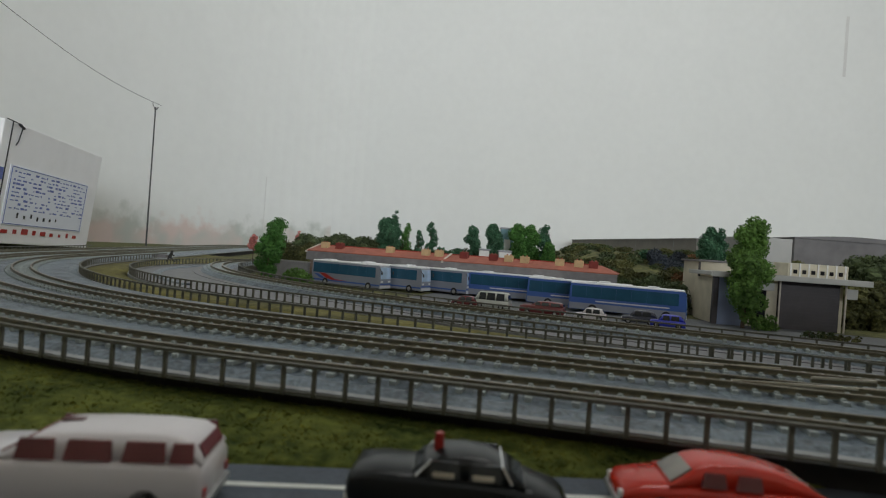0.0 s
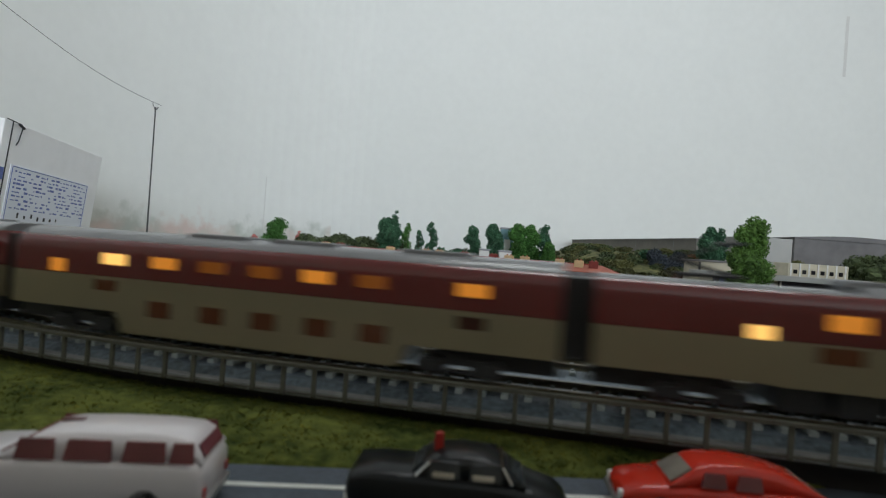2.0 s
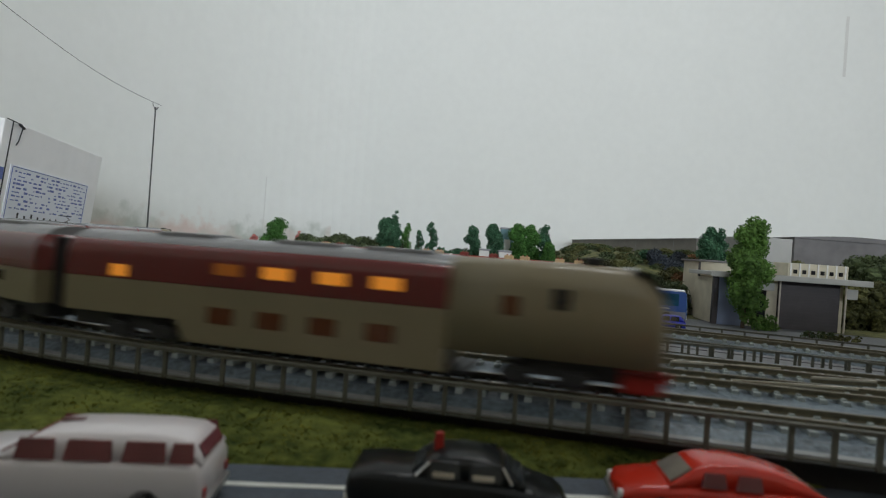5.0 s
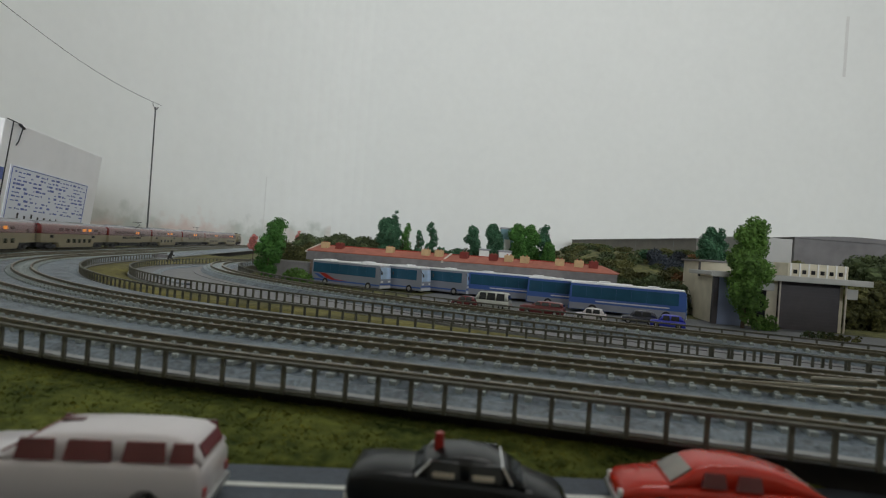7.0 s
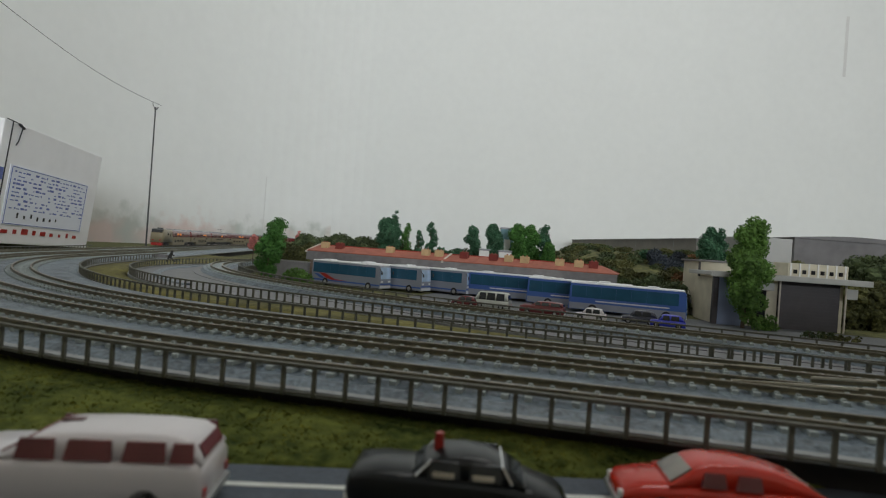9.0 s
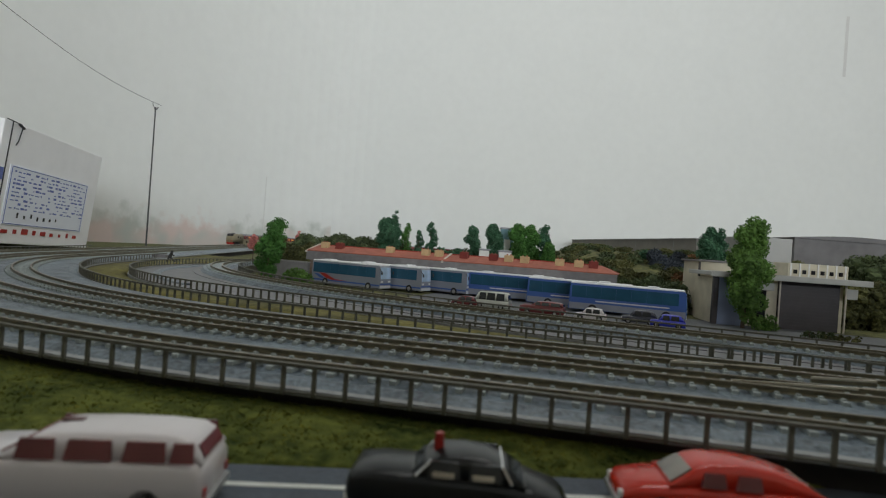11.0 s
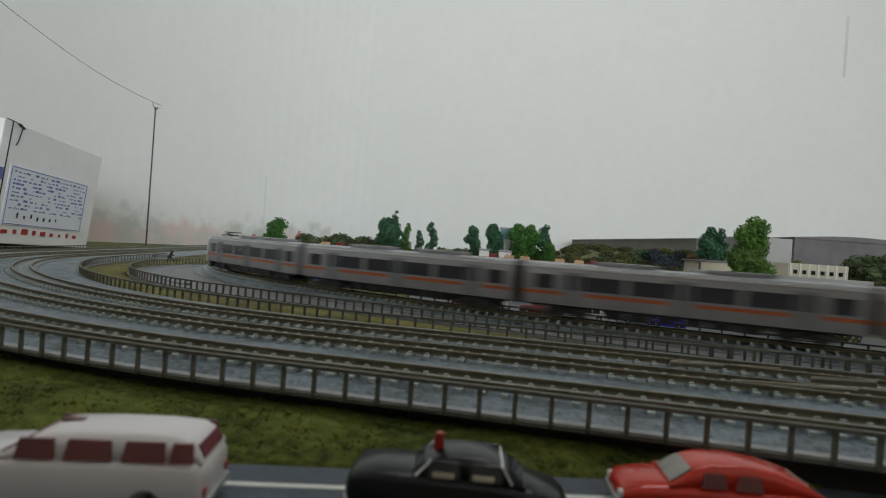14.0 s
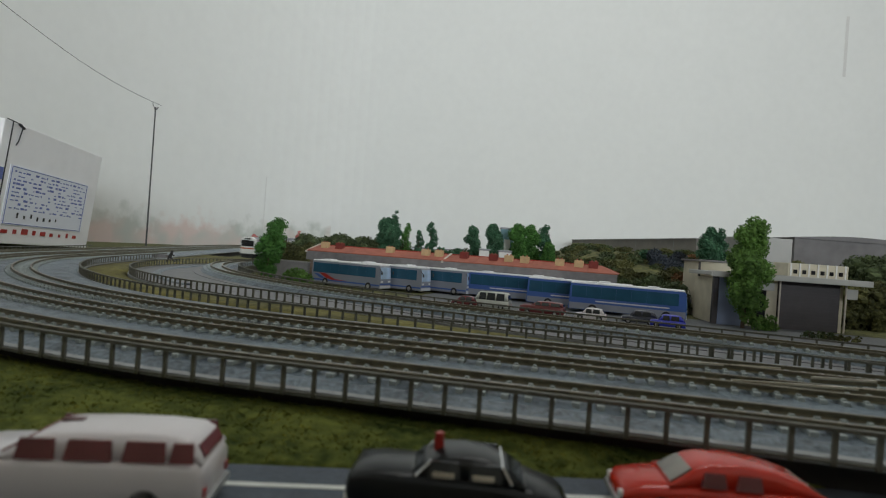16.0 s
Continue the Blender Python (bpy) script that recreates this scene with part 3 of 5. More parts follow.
        for y in (-6.8, 6.8):
            part("lamp", box(bmesh.new(), s * (h + 3.3), y, 8.6, .6, 2.6, 1.4, 0.2), M_HEADLAMP if s > 0 else M_WHITEPAINT, car, "square lamp cluster")
        bm = bmesh.new()
        box(bm, s * (h + 0.5), 0, 1.4, 5, 15.5, 4.2, 0.6)
        box(bm, s * (h + 4), 0, 3.2, 4, 3, 2, 0.3)
        part("pilot", bm, M_DARKPLASTIC, car, "dark grey pilot with coupler")
    return car


SLEEPER = [sleeper_car("cab", 1, 1), sleeper_car("deck", 1, 2), sleeper_car("flat", 1, 3), sleeper_car("deck", 1, 4), sleeper_car("flat", 1, 5, "many"),
           sleeper_car("deck", 1, 6), sleeper_car("cab", -1, 7)]
COMMUTER = [local_car(1, 11, True), local_car(0, 12), local_car(0, 13), local_car(-1, 14, True)]


# ---- trees and bushes ----
M_LEAF = tube("leaf_foam", (0.03, 0.1, 0.016), 0.85, scale=420, vary=0.5, fine=7, tint=(0.06, 0.17, 0.03))
M_LEAFLIME = tube("lime_leaf_foam", (0.05, 0.12, 0.02), 0.85, scale=420, vary=0.5, fine=7, tint=(0.1, 0.2, 0.035))
M_LEAFBLUE = tube("bluish_leaf_foam", (0.025, 0.075, 0.04), 0.85, scale=420, vary=0.45, fine=7, tint=(0.045, 0.13, 0.065))
M_LEAFOLIVE = tube("olive_leaf_foam", (0.04, 0.055, 0.018), 0.9, scale=300, vary=0.55, fine=7, tint=(0.1, 0.1, 0.03))
M_LEAFDARK = tube("dark_leaf_foam", (0.03, 0.05, 0.02), 0.9, scale=300, vary=0.5, fine=7, tint=(0.065, 0.09, 0.033))
M_LEAFRUST = tube("rust_leaf_foam", (0.13, 0.06, 0.025), 0.9, scale=300, vary=0.5, fine=7, tint=(0.2, 0.1, 0.04))
M_LEAFSLATE = tube("slate_leaf_foam", (0.035, 0.045, 0.06), 0.9, scale=300, vary=0.4, fine=7)
M_BLOSSOM = tube("pink_blossom", (0.55, 0.2, 0.18), 0.9, scale=300, vary=0.35, fine=7)
M_BARK = tube("bark", (0.09, 0.065, 0.04), 0.9, scale=300, vary=0.4, bump=0.6)


ICO_V = [Vector(v).normalized() for v in ((-1, 1.618, 0), (1, 1.618, 0), (-1, -1.618, 0), (1, -1.618, 0), (0, -1, 1.618), (0, 1, 1.618), (0, -1, -1.618), (0, 1, -1.618), (1.618, 0, -1), (1.618, 0, 1), (-1.618, 0, -1), (-1.618, 0, 1))]
ICO_F = ((0, 11, 5), (0, 5, 1), (0, 1, 7), (0, 7, 10), (0, 10, 11), (1, 5, 9), (5, 11, 4), (11, 10, 2), (10, 7, 6), (7, 1, 8), (3, 9, 4), (3, 4, 2), (3, 2, 6), (3, 6, 8), (3, 8, 9), (4, 9, 5), (2, 4, 11), (6, 2, 10), (8, 6, 7), (9, 8, 1))


def foliage(bm, blobs, rnd, leaf, density):
    """Foam leaves: uneven clumps in each blob (x, y, z, rx, ry, rz) with small flakes over them."""
    verts, faces = [], []
    for x, y, z, rx, ry, rz in blobs:
        n = max(5, int(density * (rx * ry + ry * rz + rx * rz) / 3))
        for _ in range(max(7, n // 3)):
            v = Vector((rnd.gauss(0, 1), rnd.gauss(0, 1), rnd.gauss(0, 1))).normalized() * rnd.uniform(0.25, 0.82)
            r = min(rx, ry, rz) * rnd.uniform(0.16, 0.36)
            o = len(verts)
            for w in ICO_V:
                k = r * rnd.uniform(0.7, 1.3)
                verts.append((x + v.x * rx + w.x * k, y + v.y * ry + w.y * k, z + v.z * rz + w.z * k))
            faces += [(i + o, j + o, k + o) for i, j, k in ICO_F]
        for _ in range(n * 4):
            v = Vector((rnd.gauss(0, 1), rnd.gauss(0, 1), rnd.gauss(0, 1))).normalized() * rnd.uniform(0.7, 1.06)
            c = Vector((x + v.x * rx, y + v.y * ry, z + v.z * rz))
            a = Vector((rnd.uniform(-1, 1), rnd.uniform(-1, 1), rnd.uniform(-1, 1))).normalized() * leaf * rnd.uniform(0.5, 1.2)
            b = a.cross(Vector((rnd.uniform(-1, 1), rnd.uniform(-1, 1), rnd.uniform(-1, 1)))).normalized() * leaf * rnd.uniform(0.4, 0.9)
            o = len(verts)
            verts += [c + a, c + b, c - a, c - b]
            faces.append((o, o + 1, o + 2, o + 3))
    me = bpy.data.meshes.new("leaves")
    me.from_pydata(verts, [], faces)
    bm.from_mesh(me)
    bpy.data.meshes.remove(me)
    return bm


def tree(label, x, y, top, half, mat, seed, base=-12.0, crown_from=0.3, leaf=1.1, lobes=9, lean=0.0):
    """A foam-leaved model tree: tapered trunk, limbs, and an uneven crown of lobes."""
    rnd = random.Random(seed)
    t = thing("tree", label, "tree", x, y, base, group="model trees")
    h = top - base
    bm = bmesh.new()
    rod(bm, (0, 0, -0.5), (lean * .4, 0, h * .45), max(.8, half * .09), max(.5, half * .06), 8)
    rod(bm, (lean * .4, 0, h * .45), (lean, 0, h * .88), max(.5, half * .06), .25, 7)
    blobs = []
    for k in range(lobes):
        f = crown_from + (0.93 - crown_from) * (k + .5) / lobes
        w = half * (0.45 + 0.55 * math.sin(math.pi * min(1, (f - crown_from) / (1 - crown_from) * .8 + .12)))
        an = rnd.uniform(0, 6.28)
        r = w * rnd.uniform(0.5, 0.72)
        d = (w - r) * rnd.uniform(.6, 1.15)
        c = (lean * f + math.cos(an) * d, math.sin(an) * d, h * f, r, r, r * rnd.uniform(.75, 1.1))
        blobs.append(c)
        rod(bm, (lean * f * .8, 0, h * f * .78), (c[0], c[1], c[2]), max(.3, half * .03), .15, 5)
    blobs.append((lean, 0, h - half * .3, half * .34, half * .34, half * .34))
    part("trunk", bm, M_BARK, t, "brown trunk with limbs")
    part("crown", foliage(bmesh.new(), blobs, rnd, leaf, 2.2), mat, t, "foam leaf crown")
    return t


def bush(label, x, y, sx_, sy_, top, mat, seed, base=-12.0, leaf=1.3, n=9):
    rnd = random.Random(seed)
    h = top - base
    blobs = []
    for k in range(n):
        u = (k + .5) / n * 2 - 1
        r = rnd.uniform(.16, .3) * min(sx_, h * 1.4)
        blobs.append((u * (sx_ / 2 - r * .6), rnd.uniform(-.3, .3) * sy_, max(r * .5, h * rnd.uniform(.55, .9) - r * .6), r, r * .9, r * rnd.uniform(.7, 1)))
        blobs.append((u * (sx_ / 2) * .9, rnd.uniform(-.4, .4) * sy_, h * .25, r * 1.1, r, h * .32))
    t = thing("bush", label, "bush", x, y, base, group="bushes")
    part("leaves", foliage(bmesh.new(), blobs, rnd, leaf, 1.3), mat, t)
    bm = bmesh.new()
    for k in range(5):
        u = (k + .5) / 5 * 2 - 1
        rod(bm, (u * sx_ * .3, 0, -.3), (u * sx_ * .4, 0, h * .6), .6, .3, 5)
    part("stems", bm, M_BARK, t)
    return t


tree("bright green foam-leaved tree beside the railing", -146.0, 470, 43.0, 13.0, M_LEAF, 21, crown_from=0.1, lean=9.0, lobes=13, leaf=.8)
tree("tall lime-green foam-leaved tree before the depot", 205.0, 384, 63.4, 15.5, M_LEAFLIME, 22, crown_from=0.08, lobes=13, leaf=.9, lean=3)
tree("dark green tree with a twisted top behind the terrace", -60.3, 620, 56.0, 15, M_LEAFBLUE, 23, crown_from=.4, lobes=9)
tree("thin twisted dark green top shoot behind the terrace", -57.0, 621, 65.0, 6.0, M_LEAFBLUE, 27, crown_from=.6, lobes=10, lean=4.0, leaf=1.0)
tree("sparse green tree side shoot behind the terrace", -42.6, 625, 52.0, 7, M_LEAF, 24, crown_from=.4, lobes=6, lean=3.0)
tree("small bluish green tree behind the terrace", -27.1, 620, 44.6, 7.5, M_LEAFBLUE, 25, crown_from=.4, lobes=5)
tree("small bluish green tree behind the terrace", -14.2, 622, 54.8, 8, M_LEAFBLUE, 26, crown_from=.4, lobes=7)
for i_, (x_, y_, t_, w_, m_) in enumerate((
        (30.1, 620, 54.2, 9.5, M_LEAFBLUE), (54.3, 622, 57.4, 11.5, M_LEAFBLUE), (79.7, 618, 60.0, 11, M_LEAF),
        (95.6, 626, 59.7, 10.5, M_LEAF), (112.5, 630, 61.0, 9.5, M_LEAFBLUE), (110.7, 600, 41.9, 9, M_LEAF),
        (281.0, 600, 69.3, 13, M_LEAFBLUE), (293.6, 604, 69.3, 8, M_LEAFBLUE))):
    tree("slim green foam-leaved tree in a row behind the roofs", x_, y_, t_, w_ * 1.2, m_, 40 + i_, crown_from=.3, lobes=10)

for i_, (x_, y_, w_, t_, m_, l_) in enumerate((
        (-127.0, 660, 100, 37.0, M_LEAFDARK, "long dark green hedge behind the terrace"),
        (-88.6, 690, 130, 37.0, M_LEAFDARK, "long dark green hedge behind the terrace"),
        (-156.7, 610, 44, 26.0, M_LEAFOLIVE, "olive bush beside the terrace"),
        (5.1, 640, 26, 32.9, M_LEAFBLUE, "small round bluish bush"),
        (21.6, 640, 26, 33.9, M_LEAFBLUE, "small round bluish bush"),
        (-17.4, 730, 150, 31.0, M_LEAFDARK, "long dark green hedge behind the terrace"),
        (70.5, 740, 110, 31.0, M_LEAFDARK, "long dark green hedge behind the terrace"),
        (137.1, 640, 44, 33.0, M_LEAFOLIVE, "olive bush on the slope"),
        (184.7, 700, 30, 44.0, M_LEAFBLUE, "dark bluish bush on the slope"),
        (158.9, 560, 40, 27.0, M_LEAFDARK, "dark green bush on the slope"),
        (216.3, 690, 26, 45.0, M_LEAFRUST, "rust-brown autumn bush on the slope"),
        (226.3, 660, 34, 49.0, M_LEAFBLUE, "dark bluish bush on the slope"),
        (258.3, 640, 56, 47.5, M_LEAFSLATE, "slate-grey round bush on the slope"),
        (173.3, 520, 44, 24.0, M_LEAFOLIVE, "olive bush on the slope"),
        (196.8, 510, 40, 26.0, M_LEAFOLIVE, "olive bush on the slope"),
        (158.5, 490, 60, 19.8, M_LEAFDARK, "dark green bush on the slope"),
        (208.8, 500, 26, 24.0, M_LEAFRUST, "rust-brown bush beside the depot"),
        (296.2, 680, 30, 50.0, M_LEAFRUST, "rust-brown autumn bush on the slope"),
        (181.5, 462, 40, 17.0, M_LEAFDARK, "dark green bush behind the coaches"),
        (354.8, 470, 70, 53.2, M_LEAFDARK, "tall dark green bush beside the depot"),
        (336.5, 440, 60, 29.2, M_LEAFOLIVE, "olive bush beside the depot"),
        (373.2, 450, 80, 53.6, M_LEAFDARK, "tall dark green bush beside the depot"),
        (234.7, 350, 22, -5.7, M_LEAFDARK, "low dark weeds along the parapet"),
        (245.1, 345, 24, -7.4, M_LEAFOLIVE, "low olive weeds along the parapet"),
        (-126.0, 500, 26, 3.5, M_LEAFLIME, "low yellow-green shrubs by the parapet"),
        (216.0, 378, 16, -1.0, M_LEAFLIME, "low lime-green shrub under the tree"))):
    bush(l_, x_, y_, w_, w_ * .5, t_, m_, 60 + i_, n=18 if w_ > 90 else 9 if w_ > 40 else 6, leaf=1.0 if y_ < 520 else 1.4)
for i_, (x_, y_, t_, w_) in enumerate(((-252.6, 760, 27.5, 9), (-203.2, 800, 37.5, 6))):
    tree("small pink blossom tree behind the curve", x_, y_, t_, w_, M_BLOSSOM, 90 + i_, crown_from=.5, lobes=5)

# the earth slope under the bushes on the far side
bm = bmesh.new()
rnd_ = random.Random(5)
rings = []
for i in range(25):
    u = i / 24
    x = 40 + 560 * u
    ring = []
    for k in range(9):
        v = k / 8
        y = 560 - 60 * u + 300 * v
        ring.append((x, y, -12.5 + (52 * math.sin(min(1, v * 1.5) * math.pi / 2)) * min(1, u * 4) + (3 * noise.noise((x * .02, y * .02, 0)) + 2 * noise.noise((x * .09, y * .09, 5))) * (v > 0)))
    rings.append(ring + [(x, 900, -14), (x, 560 - 60 * u, -14)])
loft(bm, rings)
tagged(part("slope", bm, tube("slope_scatter", (0.035, 0.055, 0.02), 0.95, scale=170, vary=0.6, bump=1.0, tint=(0.1, 0.1, 0.036)), smooth=True), "brown and olive scatter-covered slope", "slope", kind="structure")

# low shrubs that cover the slope, too many and too small to tell apart
def slope_height(x, y):
    u = (x - 40) / 560
    v = max(0.0, min(1.0, (y - 560 + 60 * u) / 300))
    return -12.5 + 52 * math.sin(min(1, v * 1.5) * math.pi / 2) * min(1, u * 4)


for mat_, seed_, count_, words_ in ((M_LEAFOLIVE, 71, 150, "low olive scrub all over the slope"), (M_LEAFDARK, 72, 130, "low dark green scrub all over the slope")):
    rnd_ = random.Random(seed_)
    blobs_ = []
    for _ in range(count_):
        x_, y_ = rnd_.uniform(120, 420), rnd_.uniform(520, 760)
        r_ = rnd_.uniform(3.0, 7.5)
        blobs_.append((x_, y_, slope_height(x_, y_) + r_ * .3, r_ * 1.5, r_ * 1.2, r_ * .8))
    tagged(part("scrub", foliage(bmesh.new(), blobs_, rnd_, 1.3, 1.2), mat_), words_, "scrub", kind="stuff")

# ---- parking lot ----
RZ = -19.5
D = Vector((math.cos(radians(RZ)), math.sin(radians(RZ))))
N = Vector((-D.y, D.x))
bm = bmesh.new()
loft(bm, [[(*along(INNER, s, -18.8)[0], z) for z in (-11.9, -12.6)] + [(*(along(INNER, s, -18.8)[0] + N * 180), z) for z in (-12.6, -11.9)] for s in range(-420, 171, 30)])
tagged(part("parking_lot", bm, M_LOT), "grey asphalt coach parking lot", "parking lot", kind="structure")

M_COACHWHITE = tube("coach_white", (0.62, 0.63, 0.66), 0.3, scale=60, vary=0.06, coat=0.4)
M_COACHBLUE = tube("coach_blue", (0.045, 0.11, 0.36), 0.3, scale=60, vary=0.12, coat=0.4)
M_COACHSILVER = tube("coach_silver", (0.27, 0.29, 0.35), 0.35, 0.3, scale=60, vary=0.1, coat=0.3)
M_ROOFWHITE = tube("coach_roof_white", (0.78, 0.8, 0.82), 0.4, scale=80, vary=0.05)
M_BLUEGLASS = tube("blue_tinted_glazing", (0.025, 0.09, 0.15), 0.1, scale=60, vary=0.3)
# pale blotchy blue paints the bright reflection into the windscreen glass
M_SCREENSHEEN = tube("windscreen_painted_sheen", (0.4, 0.53, 0.7), 0.06, scale=120, vary=0.4, spec=0.9)
M_BRICK = tube("brown_brick", (0.2, 0.15, 0.12), 0.85, scale=500, vary=0.3, bump=0.3)
M_TYRE = tube("tyre_rubber", (0.015, 0.015, 0.015), 0.75, scale=300, vary=0.2)
M_HUB = tube("wheel_hub", (0.4, 0.4, 0.4), 0.35, 0.8, scale=300, vary=0.15)


def wheel(parent, x, y, r, w):
    bm = bmesh.new()
    rod(bm, (0, -w / 2, 0), (0, w / 2, 0), r, seg=16)
    t = part("wheel", bm, M_TYRE, parent, "black tyre")
    t.location = (x * MM, y * MM, r * MM)
    bm = bmesh.new()
    rod(bm, (0, -w / 2 - .12, 0), (0, w / 2 + .12, 0), r * .52, seg=12)
    part("hub", bm, M_HUB, t, "metal hub")


def coach(label, corner, back, blue, turn=0.0, length=1.0):
    """A parked coach; corner is the near front roof corner, back how far it stands behind it."""
    head = radians(RZ + turn)
    c = Vector(corner) + N * back - Vector((math.cos(head), math.sin(head))) * 40 * length + Vector((-math.sin(head), math.cos(head))) * 8.3
    t = thing("coach", label, "bus", c.x, c.y, -11.9, RZ + turn, group="parked coaches")
    t.scale = (length, 1, 1)
    side = [(-40, 2.2), (-39.4, 19.5), (-38.6, 20.8), (38.0, 20.8), (39.2, 19.5), (40, 9.0), (39.8, 2.2)]
    part("body", side_prism(bmesh.new(), 8.2, side), M_COACHBLUE if blue else M_COACHSILVER, t)
    bm = bmesh.new()
    box(bm, -.4, 0, 20.6, 77.5, 16.0, 1.2, 0.5)
    part("roof", bm, M_ROOFWHITE, t, "white roof")
    for x in (-25, 18):
        part("roof_hatch", box(bmesh.new(), x, 0, 21.8, 8, 9, 0.9, 0.3), M_ROOFWHITE, t, "white roof hatch")
    for y in (-8.22, 8.22):
        for k in range(7):
            part("window", box(bmesh.new(), -33 + k * 10.4, y, 10.8, 10.3, 0.25, 8.4, 0.08), M_BLUEGLASS, t)
        if blue:
            part("stripe", box(bmesh.new(), 4, y, 8.4, 50, 0.2, 0.9), M_COACHWHITE, t, "pale waist stripe")
            part("skirt", box(bmesh.new(), 0, y, 2.4, 79, 0.15, 4.6), M_COACHSILVER, t, "silver lower panel")
        else:
            part("skirt", box(bmesh.new(), 0, y, 4.0, 79, 0.15, 1.2), M_COACHBLUE, t, "blue sill stripe")
            bm = bmesh.new()
            loft(bm, [[(-31, y, 10.6), (-24, y, 10.6), (-24, y + .1, 10.6), (-31, y + .1, 10.6)], [(-22, y, 6.2), (-12, y, 6.2), (-12, y + .1, 6.2), (-22, y + .1, 6.2)], [(-14, y, 5.2), (4, y, 5.2), (4, y + .1, 5.2), (-14, y + .1, 5.2)]])
            part("swoosh", bm, M_REDPLASTIC, t, "red curved stripe")
            bm = bmesh.new()
            loft(bm, [[(-37, y * 1.003, 9.6), (-32, y * 1.003, 9.6), (-32, y * 1.003 + .1, 9.6), (-37, y * 1.003 + .1, 9.6)], [(-29, y * 1.003, 6.0), (-23, y * 1.003, 6.0), (-23, y * 1.003 + .1, 6.0), (-29, y * 1.003 + .1, 6.0)]])
            part("swoosh", bm, M_COACHBLUE, t, "dark blue curved stripe")
    bm = bmesh.new()
    loft(bm, [[(39.45, -7.4, 19.6), (39.45, 7.4, 19.6), (39.2, 7.4, 19.7), (39.2, -7.4, 19.7)], [(40.25, -7.4, 10.0), (40.25, 7.4, 10.0), (39.9, 7.4, 10.0), (39.9, -7.4, 10.0)]])
    part("windscreen", bm, M_SCREENSHEEN, t, "large windscreen with a pale painted reflection")
    part("bumper", box(bmesh.new(), 39.9, 0, 2.0, 1.0, 16.2, 2.4, 0.3), M_COACHWHITE, t, "pale bumper")
    part("nose_stripe", box(bmesh.new(), 40.0, 0, 5.2, .6, 16.3, 1.1), M_COACHBLUE, t, "blue stripe across the front")
    for y in (-5.6, 5.6):
        part("headlight", box(bmesh.new(), 40.1, y, 7.0, .6, 3.4, 1.4, 0.2), M_WHITEPAINT, t, "clear headlight")
        rod_ = rod(bmesh.new(), (39, y * 1.5, 18.5), (42, y * 1.55, 16), 0.25)
        box(rod_, 42, y * 1.55, 13.8, .8, 1.2, 2.6, .2)
        part("mirror", rod_, M_DARKPLASTIC, t, "black wing mirror")
    for x in (-23, 27):
        for y in (-7.2, 7.2):
            wheel(t, x, y, 3.2, 2.4)
    return t


coach("silver coach with red and blue curved stripes, white roof", (-50, 470), 0, False, -7.5, 0.9)
coach("silver coach with red and blue curved stripes, white roof", (-16, 475), 0, False, -7.5, 0.9)
coach("silver coach with red and blue curved stripes, white roof", (22, 480), 0, False, -7.5, 0.9)
coach("dark blue coach with silver lower panels, white roof", (170, 391), 0, True)
coach("dark blue coach with silver lower panels, white roof", (137, 403), 19, True)
coach("dark blue coach with silver lower panels, white roof", (86, 421), 38, True)


# ---- model cars ----
def car_ring(x, w, low, top, belt, k):
    """A body section: vertical below the belt, drawn in by k above it, with rounded shoulders."""
    pts = [(-w * .92, low), (w * .92, low), (w, low + .9), (w, belt), (w * k, top - .35), (w * k * .86, top), (-w * k * .86, top), (-w * k, top - .35), (-w, belt), (-w, low + .9)]
    return [(x, y, z) for y, z in pts]


